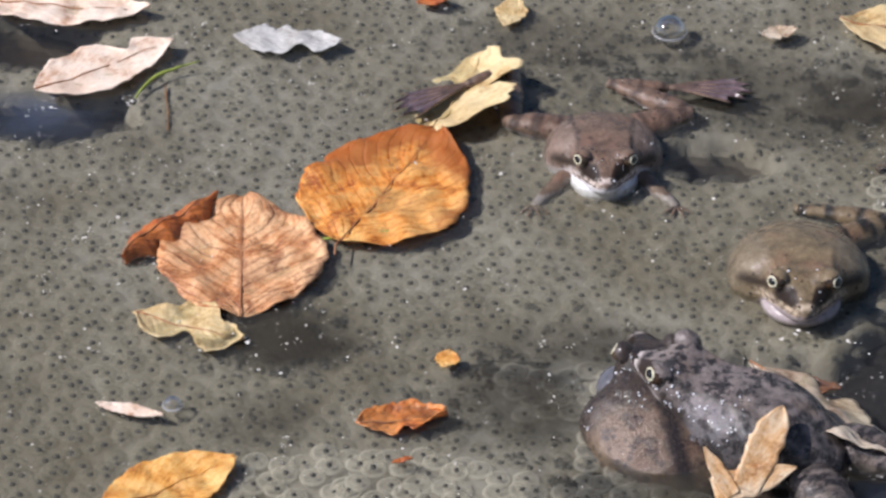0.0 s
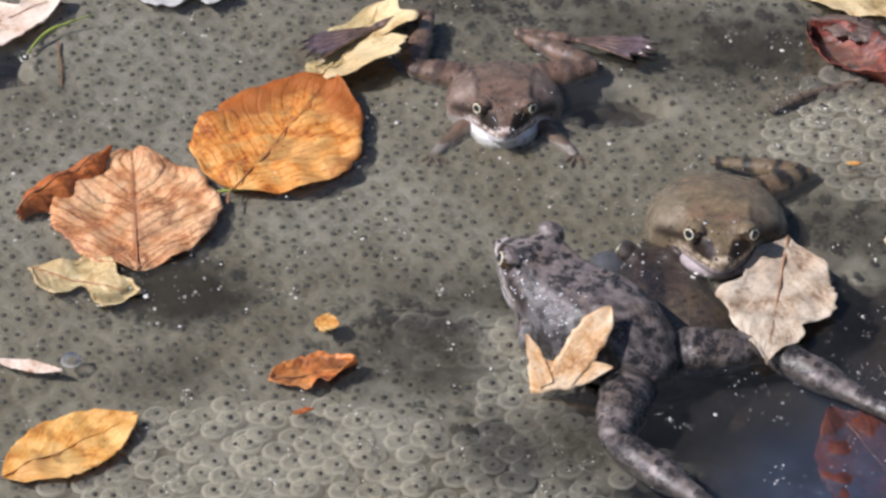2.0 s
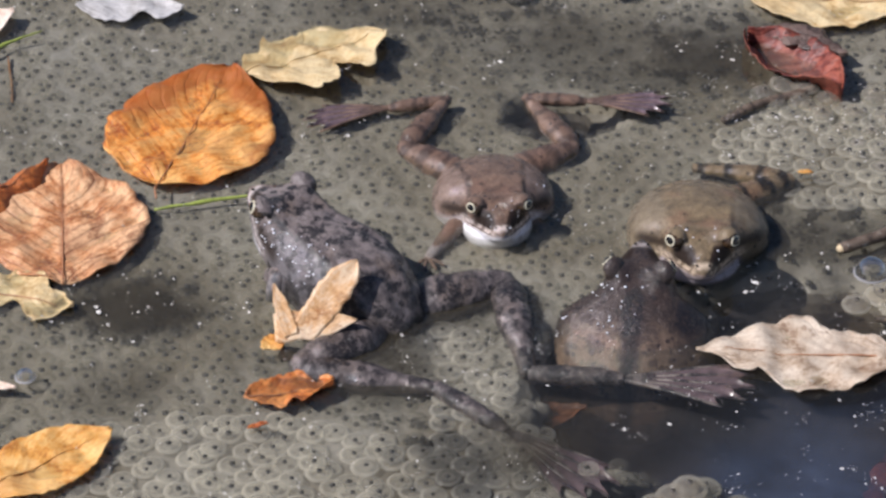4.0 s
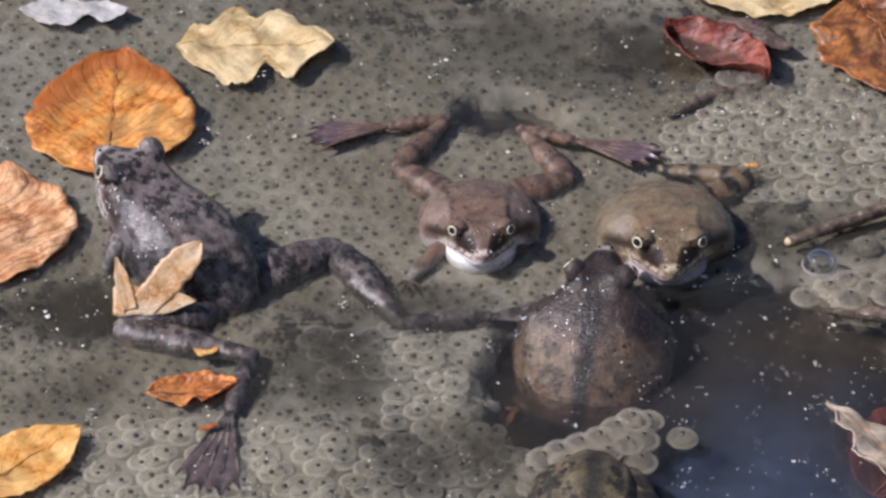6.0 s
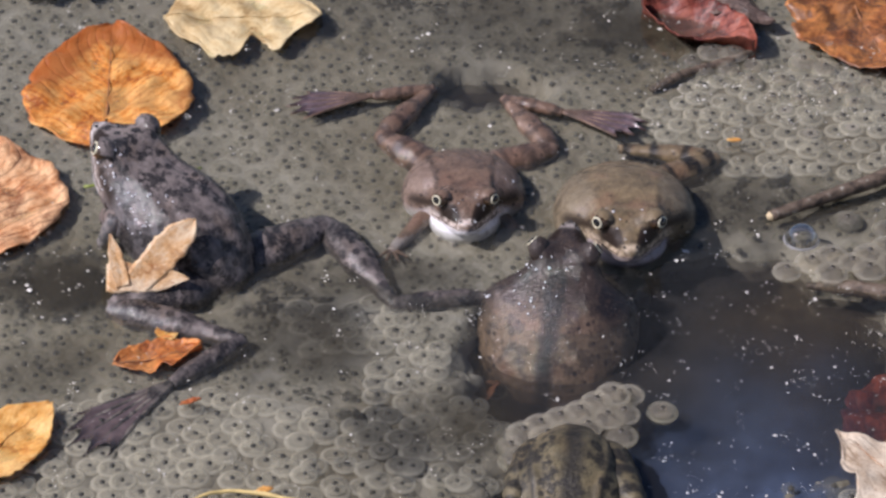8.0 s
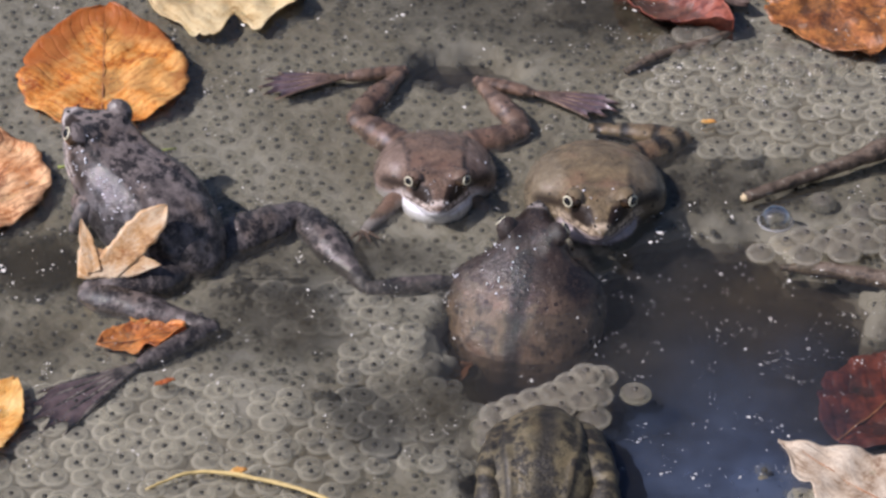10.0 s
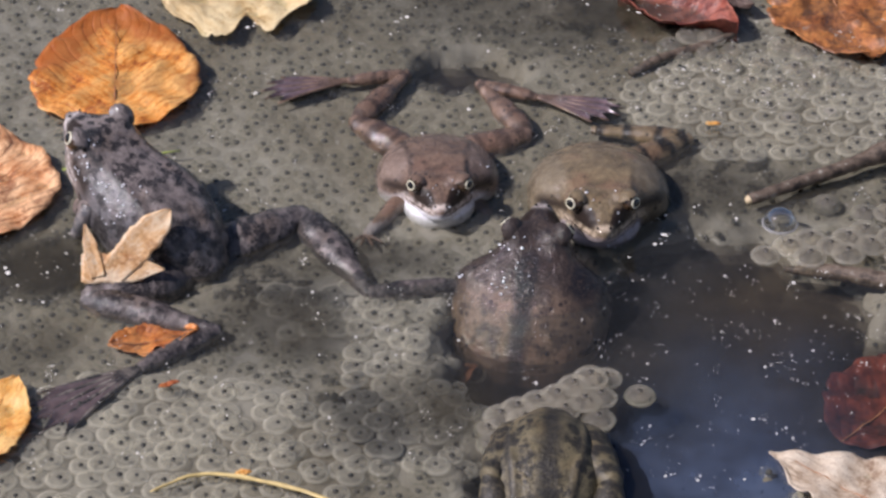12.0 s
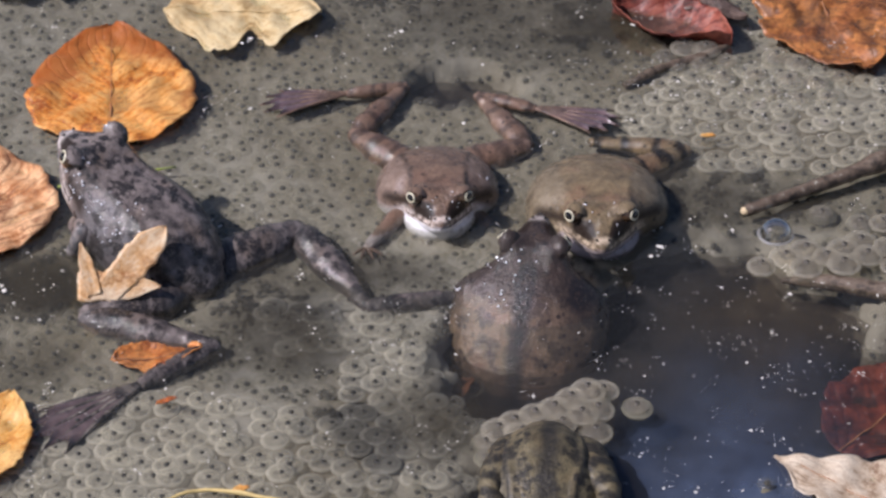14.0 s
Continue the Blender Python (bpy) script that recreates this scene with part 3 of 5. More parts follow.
        ft = put("foot", limb_mesh("foot", [(0, -0.08, 0), (0, 0.7 * reach, 0), (0, 1.5 * reach, 0), (0, 2.05 * reach, -0.03)], [q * thick for q in (0.22, 0.28, 0.27, 0.17)], skin, bars, dusk=rear), root)
        toes, tips = toe_set(5, (FOOT - 1.9) * reach, 34, 0.075, (0, 1.95 * reach, 0))
        for v, f in toes:
            me = mesh_of("toe", v, f, skin)
            for an in ("belly", "mask"):
                attribute(me, an, [0.0] * len(v))
            attribute(me, "band", [0.6 * smoothstep(0.3, 0.7, math.sin(q[1] * 5)) for q in v])
            put("toe", me, ft)
        for p, q in zip(tips, tips[1:]):
            put("web", mesh_of("web", *web_mesh((0, 1.95 * reach, 0), p, q), M_WEB), ft, "thin wet webbing")
        legs.append((Vector((sx * 0.85, -1.7 if orb else -2.5, 0.25)), th, sk, ft, reach))
    return root, legs


def along(p, az, el):
    """The pose of a limb that starts at p (cm) and points to azimuth az, elevation el in degrees."""
    return Matrix.Translation(Vector(p) * CM) @ Euler((radians(el), 0, radians(az - 90))).to_matrix().to_4x4()


def frog_pose(x, y, z, heading, pitch=0, roll=0):
    return Matrix.Translation((x * CM, y * CM, z * CM)) @ Euler((radians(pitch), radians(roll), radians(heading - 90)), "XYZ").to_matrix().to_4x4()


def move_frog(root, legs, rows, leg_rows):
    """rows: t, x, y, z, heading, pitch, roll. leg_rows for the two legs: t, then azimuth and elevation in the world
    of thigh, shank and foot. The limbs are chained at hip, knee and heel."""
    walk(root, [(r[0], frog_pose(*r[1:])) for r in rows])
    s = root.scale.x
    for (hip, th, sk, ft, reach), keyed in zip(legs, leg_rows):
        out = ([], [], [])
        for t, a1, e1, a2, e2, a3, e3 in keyed:
            k = [np.interp(t, [r[0] for r in rows], [r[i] for r in rows]) for i in range(1, 7)]
            inv = frog_pose(*k).inverted()
            p = frog_pose(*k) @ (hip * CM * s) / CM
            for lst, a, e, ln in zip(out, (a1, a2, a3), (e1, e2, e3), (THIGH, SHANK * reach, FOOT * reach)):
                m = along(p, a, e)
                q = inv @ m
                q.translation = q.translation / s
                lst.append((t, q))
                p = p + m.to_3x3() @ Vector((0, ln * s, 0))
        for ob, lst in zip((th, sk, ft), out):
            walk(ob, lst)


# ---- leaves ----
def leaf(name, label, length, width, material, tip=0.9, curl=0.25, bow=0.3, jag=0.05, fold=0.0, stalk=0.0, seed=1,
         cuts=(), rib=True, wave=0.13, taper=0.72):
    """A dead leaf lying along +y, centred; cuts are (u, side, depth, spread) bites out of the edge."""
    root = new(name)
    root.empty_display_size = 0.01
    tagged(root, label, "leaf", "fallen leaves")
    nu, nv = 46, 26
    verts, uvs, faces = [], [], []
    for i in range(nu + 1):
        u = i / nu
        for j in range(nv + 1):
            v = j / nv * 2 - 1
            sd = 1 if v > 0 else -1
            half = width / 2 * max(0.015, math.sin(math.pi * min(1, max(0, u)) ** tip)) ** taper
            half *= 1 + jag * 2.2 * noise.noise(Vector((u * 7, sd * 3.1, seed))) + jag * 1.2 * noise.noise(Vector((u * 26, sd * 5.7, seed))) + (0.012 + 0.25 * jag) * noise.noise(Vector((u * 70, sd * 2.7, seed)))
            for cu, cs, depth, spread in cuts:
                if cs == sd:
                    half *= 1 - depth * math.exp(-((u - cu) / spread) ** 2)
            x = v * half
            y = (u - 0.5) * length + jag * 1.2 * noise.noise(Vector((v * 3, u * 2, seed + 9)))
            z = 0.45 * curl * v * v * (0.6 + 0.8 * u) + 0.5 * bow * (2 * u - 1) ** 2 + fold * abs(v)
            z += wave * noise.noise(Vector((x * 1.1, y * 1.1, seed + 3))) * 2 + 0.4 * wave * noise.noise(Vector((x * 3.2, y * 3.2, seed)))
            z += 0.012 * math.cos((u - 0.36 * abs(v)) * 9 * 2 * math.pi) + 0.03 * noise.noise(Vector((x * 6, y * 6, seed)))
            verts.append((x, y, z))
            uvs.append((u, v))
    low = sum(q[2] for q in verts) / len(verts) - 0.17
    verts = [(a, b, c - low) for a, b, c in verts]
    for i in range(nu):
        for j in range(nv):
            a = i * (nv + 1) + j
            faces.append((a, a + 1, a + nv + 2, a + nv + 1))
    me = mesh_of("blade", verts, faces, material)
    layer = me.uv_layers.new(name="UVMap")
    loops = np.zeros(len(me.loops), dtype=np.int32)
    me.loops.foreach_get("vertex_index", loops)
    layer.data.foreach_set("uv", np.array(uvs)[loops].ravel())
    blade = put("blade", me, root)
    sol = blade.modifiers.new("thickness", "SOLIDIFY")
    sol.thickness, sol.offset = 0.0003, 1
    if rib:
        mid = nv // 2
        pts = [verts[i * (nv + 1) + mid] for i in range(0, nu - 2, 4)]
        pts = [(p[0], p[1], p[2] + 0.055) for p in pts]
        if stalk:
            first = pts[0]
            pts = [(first[0] + 0.25, first[1] - stalk, first[2] + 0.05), (first[0] + 0.05, first[1] - stalk * 0.5, first[2] + 0.1)] + pts
        rs = [0.034 * (1 - 0.75 * i / len(pts)) for i in range(len(pts))]
        v, f = tube(pts, rs, 6, 1, 3)
        put("midrib", mesh_of("midrib", v, f, material if rib == "pale" else material_of_rib), blade, "raised brown rib")
    return root


material_of_rib = plain_material("leaf_rib", (0.36, 0.16, 0.07), 0.5, 0.4, 300, 0.3)
LEAF_ORANGE = leaf_material("leaf_orange", (1.0, 0.62, 0.2), (0.84, 0.31, 0.04), (0.33, 0.06, 0.008), (0.36, 0.09, 0.015), 13, 0.45, 0.54, 0.12, 0.4, 0.4, 0.6)
LEAF_COPPER = leaf_material("leaf_copper", (1.0, 0.66, 0.36), (0.68, 0.29, 0.10), (0.30, 0.09, 0.03), (0.24, 0.07, 0.035), 12, 0.5, 0.48, 0.12, 0.65, 0.1, 0.6)
LEAF_RUST = leaf_material("leaf_rust", (0.74, 0.25, 0.06), (0.52, 0.13, 0.025), (0.14, 0.035, 0.015), (0.12, 0.03, 0.015), 7)
LEAF_TANGERINE = leaf_material("leaf_tangerine", (0.95, 0.42, 0.12), (0.72, 0.22, 0.04), (0.25, 0.06, 0.015), (0.3, 0.08, 0.02), 7)
LEAF_AMBER = leaf_material("leaf_amber", (0.95, 0.64, 0.24), (0.84, 0.42, 0.08), (0.55, 0.2, 0.035), (0.62, 0.25, 0.05), 10, 0.42, 0.54, 0.25, 0.1)
LEAF_STRAW = leaf_material("leaf_straw", (0.86, 0.72, 0.42), (0.74, 0.55, 0.26), (0.46, 0.28, 0.10), (0.55, 0.38, 0.16), 6, 0.55, 0.55, 0.15, 0.25)
LEAF_BONE = leaf_material("leaf_bone", (0.80, 0.70, 0.55), (0.58, 0.45, 0.31), (0.28, 0.17, 0.10), (0.50, 0.38, 0.25), 8, 0.55, 0.54, 0.15, 0.25)
LEAF_PINK = leaf_material("leaf_pale_pink", (0.98, 0.87, 0.74), (0.92, 0.74, 0.58), (0.60, 0.36, 0.22), (0.6, 0.38, 0.24), 8, 0.5, 0.62, 0.1, 0.12)
LEAF_ASH = leaf_material("leaf_ash", (0.74, 0.73, 0.70), (0.58, 0.57, 0.54), (0.36, 0.34, 0.30), (0.40, 0.38, 0.33), 6, 0.6, 0.55, 0.2, 0.2)
LEAF_RED = leaf_material("leaf_red", (0.46, 0.14, 0.085), (0.21, 0.036, 0.022), (0.06, 0.016, 0.012), (0.05, 0.015, 0.012), 8, 0.5, 0.46, 0.06)
LEAF_BROWN = leaf_material("leaf_brown", (0.70, 0.29, 0.08), (0.38, 0.13, 0.04), (0.10, 0.035, 0.015), (0.08, 0.03, 0.012), 8, 0.42, 0.42)
LEAF_RUSSET = leaf_material("leaf_russet", (0.34, 0.14, 0.06), (0.17, 0.065, 0.03), (0.05, 0.02, 0.012), (0.06, 0.02, 0.012), 8)
LEAF_DARK = leaf_material("leaf_dark", (0.27, 0.19, 0.15), (0.15, 0.10, 0.08), (0.04, 0.028, 0.022), (0.04, 0.028, 0.02), 12)
def bark_material():
    """Wet twig bark, dark with grey lichen flecks."""
    n = Nodes("twig_bark")
    f = n.noise(300, 6, 0.75)
    col = n.ramp(f, (0.38, (0.028, 0.02, 0.014)), (0.5, (0.12, 0.085, 0.058)), (0.6, (0.17, 0.13, 0.095)), (0.67, (0.45, 0.45, 0.38)))
    n.bump(f, 0.8, 0.0008)
    return n.base(col, 0.55)


M_BARK = bark_material()
M_WOOD = plain_material("twig_end", (0.62, 0.50, 0.30), 0.6, 0.3, 400, 0.4)
M_GRASS = plain_material("dry_grass", (0.55, 0.42, 0.17), 0.45, 0.3, 300, 0.3)
M_STEM = plain_material("rotten_stem", (0.22, 0.11, 0.04), 0.5, 0.4, 300, 0.3)
M_GREEN = plain_material("green_grass", (0.30, 0.36, 0.07), 0.4, 0.3, 300, 0.3)


def lay(ob, x, y, z, az, rx=0, ry=0):
    """Pose for a leaf whose +y points to azimuth az."""
    return Matrix.Translation((x * CM, y * CM, (z - 0.12) * CM)) @ Euler((radians(rx), radians(ry), radians(az - 90))).to_matrix().to_4x4()


# ---- setting: pond bed, spawn, water ----
HOLES = [  # clear dark water between the mats: centre x, y, radii in cm
    (1.9, 8.6, 1.6, 1.2), (10.4, -8.0, 5.6, 4.4),
    (6.0, -12.4, 4.0, 3.0), (-22.6, 14.0, 2.6, 1.6), (7.0, -5.0, 2.4, 2.2), (9.6, -3.8, 3.0, 2.2), (11.8, -4.2, 2.6, 2.2), (17.0, -8.0, 4.0, 3.0), (13.8, -6.8, 3.6, 1.8),
    (4.6, -6.4, 3.2, 3.4), (-21.6, 9.6, 3.2, 1.5), (4.0, -5.2, 2.8, 2.8), (9.4, -1.9, 2.6, 1.9), (8.0, -3.2, 2.4, 2.0)]
BIG = [  # mats of well-swollen eggs: centre x, y, radii
    (12.3, 6.4, 4.9, 3.2), (-7.6, -11.4, 7.0, 3.6), (0.4, -9.0, 2.6, 3.6), (14.6, -13.6, 3.2, 2.2), (-2.6, -4.6, 2.2, 1.6)]


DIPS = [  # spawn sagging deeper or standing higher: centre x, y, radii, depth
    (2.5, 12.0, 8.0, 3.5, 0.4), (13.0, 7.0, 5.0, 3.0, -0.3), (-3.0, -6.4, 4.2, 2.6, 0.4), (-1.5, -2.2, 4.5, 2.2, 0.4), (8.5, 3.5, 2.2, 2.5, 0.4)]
# Both sheets at x -11.8 darken the water below the copper leaf.
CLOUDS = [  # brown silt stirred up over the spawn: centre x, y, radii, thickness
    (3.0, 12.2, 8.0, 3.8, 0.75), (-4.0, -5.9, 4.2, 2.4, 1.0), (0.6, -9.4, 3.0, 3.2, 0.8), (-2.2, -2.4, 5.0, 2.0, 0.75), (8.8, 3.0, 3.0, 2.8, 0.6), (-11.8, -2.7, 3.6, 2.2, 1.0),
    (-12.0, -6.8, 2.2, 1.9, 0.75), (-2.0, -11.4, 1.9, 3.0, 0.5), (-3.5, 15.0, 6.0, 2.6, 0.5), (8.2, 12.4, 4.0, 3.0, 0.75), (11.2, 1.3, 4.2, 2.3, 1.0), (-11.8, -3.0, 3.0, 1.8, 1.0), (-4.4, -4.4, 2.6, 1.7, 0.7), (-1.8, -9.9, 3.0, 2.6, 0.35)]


def cover(x, y):
    """1 where spawn floats just under the surface, 0 over clear water."""
    v = 1.0
    wob = 0.35 * noise.noise(Vector((x * 0.55, y * 0.55, 2.0))) + 0.18 * noise.noise(Vector((x * 1.6, y * 1.6, 5.0)))
    for cx, cy, rx, ry in HOLES:
        d = math.hypot((x - cx) / rx, (y - cy) / ry) + wob
        v = min(v, smoothstep(0.55, 1.25, d))
    return v


def big_zone(x, y):
    wob = 0.15 * noise.noise(Vector((x * 0.9, y * 0.9, 11.0)))
    return any(math.hypot((x - cx) / rx, (y - cy) / ry) + wob < 1 for cx, cy, rx, ry in BIG)


def bed_height(x, y):
    c = cover(x, y)
    lump = noise.noise(Vector((x * 0.22, y * 0.22, 7.0)))
    deep = 0.31 + 0.4 * max(0, lump - 0.12) + 0.08 * noise.noise(Vector((x * 1.3, y * 1.3, 1.0)))
    for cx, cy, rx, ry, d in DIPS:
        deep += 0.45 * d * math.exp(-((x - cx) / rx) ** 2 - ((y - cy) / ry) ** 2)
    return -max(0.22, deep) - 3.8 * (1 - c)


X0, X1, Y0, Y1 = -27.0, 20.0, -18.0, 21.0


def cloud(name, label, category, material, cx, cy, rx, ry, z, thick):
    """A thin sheet of suspended silt, or of painted sky blue, whose density fades towards its rim."""
    verts, fade, n = [], [], 24
    for j in range(n + 1):
        for i in range(n + 1):
            x, y = 2 * i / n - 1, 2 * j / n - 1
            verts.append((cx + rx * x, cy + ry * y, z))
            wob = 0.25 * noise.noise(Vector((x * 2.2 + cx, y * 2.2 + cy, 4.0)))
            fade.append(thick * smoothstep(0, 0.85, 1 - math.hypot(x, y) + wob * (1 - max(abs(x), abs(y)))))
    cells = [(j * (n + 1) + i, j * (n + 1) + i + 1, (j + 1) * (n + 1) + i + 1, (j + 1) * (n + 1) + i) for j in range(n) for i in range(n)]
    me = mesh_of(name, verts, [c for c in cells if max(fade[k] for k in c) > 0.01], material)
    attribute(me, "fade", fade)
    tagged(put(name, me), label, category, kind="stuff")


def ground():
    s = 400.0
    me = mesh_of("pond_bed", [(-s, -s, -0.075), (s, -s, -0.075), (s, s, -0.075), (-s, s, -0.075)], [(0, 1, 2, 3)], M_MUD, False, 1.0)
    tagged(put("ground", me), "dark mud of the pond bed", "pond bed", kind="structure")
    me = mesh_of("water", [(-s, -s, 0), (s, -s, 0), (s, s, 0), (-s, s, 0)], [(0, 1, 2, 3)], M_WATER, False, 1.0)
    tagged(put("water", me), "still murky pond water reflecting blue sky", "water", kind="structure")
    w, v, f = 40000, [], []
    for k, z in enumerate((-1.15, -1.45, -1.8)):
        v += [(-w, -w, z), (w, -w, z), (w, w, z), (-w, w, z)]
        f.append((4 * k, 4 * k + 1, 4 * k + 2, 4 * k + 3))
    tagged(put("silt_layer", mesh_of("silt_layer", v, f, M_SILT, False)), "thin clouds of brown silt hanging in the water", "silt", kind="stuff")
    # Slate-blue sheets put the blue sky reflection of open water into colour.
    cloud("murk", "slate-blue sheet painted as sky reflection in open water", "murk", M_SKY_BLUE, 9.3, -12.2, 5.8, 5.6, -0.6, 1.0)
    cloud("murk", "slate-blue sheet painted as sky reflection in open water", "murk", M_SKY_BLUE, 10.4, -7.4, 4.2, 3.6, -0.62, 0.3)
    cloud("murk", "slate-blue sheet painted as sky reflection in open water", "murk", M_SKY_BLUE, -21.6, 9.8, 3.6, 2.2, -0.6, 0.7)
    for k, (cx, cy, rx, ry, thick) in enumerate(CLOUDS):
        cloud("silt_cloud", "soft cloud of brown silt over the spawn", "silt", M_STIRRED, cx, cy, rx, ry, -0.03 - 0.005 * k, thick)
    st = 0.3
    xa, ya = X0 - 15, Y0 - 15
    nx, ny = int((X1 - X0 + 30) / st), int((Y1 - Y0 + 30) / st)
    verts = []
    for j in range(ny + 1):
        for i in range(nx + 1):
            x, y = xa + i * st, ya + j * st
            out = max(X0 - x, x - X1, Y0 - y, y - Y1, 0) + 2.5 * noise.noise(Vector((x * 0.15, y * 0.15, 9.0)))
            verts.append((x, y, bed_height(x, y) - 6.6 * smoothstep(4, 13, out)))
    faces = [(j * (nx + 1) + i, j * (nx + 1) + i + 1, (j + 1) * (nx + 1) + i + 1, (j + 1) * (nx + 1) + i) for j in range(ny) for i in range(nx)]
    tagged(put("spawn_jelly", mesh_of("spawn_jelly", verts, faces, M_BED)), "cloudy grey-olive mass of spawn jelly under water", "frogspawn", kind="stuff")


def dome(segs, rings, full=False):
    """Unit cap of a jelly ball."""
    verts, faces = [(0, 0, 1)], []
    end = math.pi * (0.98 if full else 0.5)
    for i in range(1, rings + 1):
        a = end * i / rings
        for k in range(segs):
            b = 2 * math.pi * (k + 0.5 * (i % 2)) / segs
            verts.append((math.sin(a) * math.cos(b), math.sin(a) * math.sin(b), math.cos(a)))
    for k in range(segs):
        faces.append((0, 1 + k, 1 + (k + 1) % segs))
    for i in range(rings - 1):
        for k in range(segs):
            a, b = 1 + i * segs + k, 1 + i * segs + (k + 1) % segs
            faces.append((a, a + segs, b + segs, b))
    return verts, faces


def scatter(name, shape, places, material, label, skin=None):
    sv, sf = np.array(shape[0]), shape[1]
    verts = np.concatenate([sv * np.array(p[3]) + np.array(p[:3]) for p in places]) * CM
    n = len(sv)
    faces = [tuple(i + n * k for i in f) for k in range(len(places)) for f in sf]
    me = bpy.data.meshes.new(name)
    me.from_pydata(verts.tolist(), [], faces)
    me.materials.append(material)
    me.shade_smooth()
    if skin:
        attribute(me, "skin", skin * len(places))
    return tagged(put(name, me), label, "frogspawn", kind="stuff")


def spawn_mats():
    rng = random.Random(5)
    small, large, dots = [], [], []
    for sp, want in ((0.6, False), (0.76, True)):
        j = 0
        y = Y0
        while y < Y1:
            x = X0 + (sp / 2 if j % 2 else 0)
            while x < X1:
                loose = 0.3 if want else 0.33
                px, py = x + rng.uniform(-loose, loose) * sp, y + rng.uniform(-loose, loose) * sp
                if big_zone(px, py) == want and cover(px, py) > 0.04:
                    r = sp * (rng.uniform(0.54, 0.63) if want else rng.uniform(0.5, 0.6))
                    z = bed_height(px, py) + (0.1 if want else 0.02) + rng.uniform(-0.05, 0.05)
                    if want:
                        large.append((px, py, z, (r, r, r * 0.2)))
                        e = rng.uniform(0.075, 0.105)
                        dots.append((px + rng.uniform(-.05, .05), py + rng.uniform(-.05, .05), z + r * 0.15, (e, e, e * 0.75)))
                    else:
                        small.append((px, py, z, (r, r, r * 0.42)))
                        e = rng.uniform(0.10, 0.125)
                        dots.append((px + rng.uniform(-.06, .06), py + rng.uniform(-.06, .06), bed_height(px, py) - 0.01, (e, e, e * 0.8)))
                x += sp
            y += sp * 0.86
            j += 1
    scatter("spawn_eggs", dome(9, 3), small, M_JELLY, "packed small clear frog eggs under the surface")
    cap = dome(16, 8)
    skin = [smoothstep(0.72, 0.84, math.hypot(q[0], q[1])) for q in cap[0]]
    scatter("swollen_spawn_eggs", cap, large, M_JELLY_LOOSE, "swollen round jelly eggs crowding the surface", skin)
    scatter("embryos", dome(6, 3, True), dots, M_EMBRYO, "black embryos dotted through the spawn")


def loose_clump(name, label, spots, seed):
    """Eggs that can be told apart, each a jelly ball with its embryo."""
    rng = random.Random(seed)
    root = new(name)
    root.empty_display_size = 0.01
    tagged(root, label, "frogspawn", "loose clumps of spawn")
    jelly = mesh_of("egg", *ball((0, 0, 0), (0.5, 0.5, 0.32), 12, 18), M_EGG)
    inner = mesh_of("inner_globe", *ball((0, 0, 0), (0.34, 0.34, 0.22), 8, 14), M_CORE)
    ring = [(math.cos(a) * 0.46, math.sin(a) * 0.46, 0.02) for a in [2 * math.pi * i / 20 for i in range(21)]]
    rim = mesh_of("egg_skin", *tube(ring, [0.075] * 21, 6, 0.6, 1), M_RIM)
    core = mesh_of("embryo", *ball((0, -0.03, 0.26), (0.1, 0.1, 0.08), 6, 8), M_EMBRYO)
    for x, y, z in spots:
        egg = put("egg", jelly, root)
        s = rng.uniform(0.88, 1.12)
        egg.matrix_local = Matrix.Translation((x * CM, y * CM, z * CM)) @ Matrix.Diagonal((s, s, s * rng.uniform(0.85, 1), 1))
        put("embryo", core, egg)
        put("inner_globe", inner, egg)
        put("egg_skin", rim, egg)
    return root


def flecks():
    """Dried foam and pollen, with surface glints painted as specks: fine, loosely strung along faint lines, with a few
    larger crumbs.
    """
    rng = random.Random(12)
    verts, faces = [], []
    for k in range(995):
        cx, cy = (rng.uniform(-25, 18), rng.uniform(-15, 19)) if k < 760 else (rng.gauss(12, 3), rng.gauss(8.5, 1.6)) if k < 900 else (rng.gauss(8.5, 2.0), rng.gauss(-3, 2)) if k < 930 else (rng.gauss(12.6, 1.8), rng.gauss(-7.2, 1.7)) if k < 975 else (rng.gauss(-11.6, 1.3), rng.gauss(-2.6, 1.2))
        way, far = rng.uniform(0, 3.14), rng.uniform(0.1, 0.7)
        crumb = 1.0 if k % 11 else 1.8
        for m in range(rng.choice((1, 1, 2, 4, 7, 11))):
            d, e = rng.gauss(0, far), rng.gauss(0, 0.12)
            x, y = cx + d * math.cos(way) - e * math.sin(way), cy + d * math.sin(way) + e * math.cos(way)
            r = crumb * (rng.uniform(0.008, 0.026) if rng.random() < 0.88 else rng.uniform(0.03, 0.055))
            n0, sides = len(verts), rng.choice((5, 6, 7))
            el, az = rng.uniform(0.2, 0.9), way + rng.gauss(0, 0.4)
            for i in range(sides):
                a = 2 * math.pi * i / sides
                q = r * rng.uniform(0.5, 1.7)
                u, v = math.cos(a) * q, math.sin(a) * q * el
                verts.append((x + u * math.cos(az) - v * math.sin(az), y + u * math.sin(az) + v * math.cos(az), 0.02))
            verts.append((x, y, 0.02 + r * 0.4))
            for i in range(sides):
                faces.append((n0 + i, n0 + (i + 1) % sides, n0 + sides))
    tagged(put("surface_flecks", mesh_of("surface_flecks", verts, faces, M_FLECK)), "white flecks of dried foam and painted glints on the water", "flecks", kind="stuff")


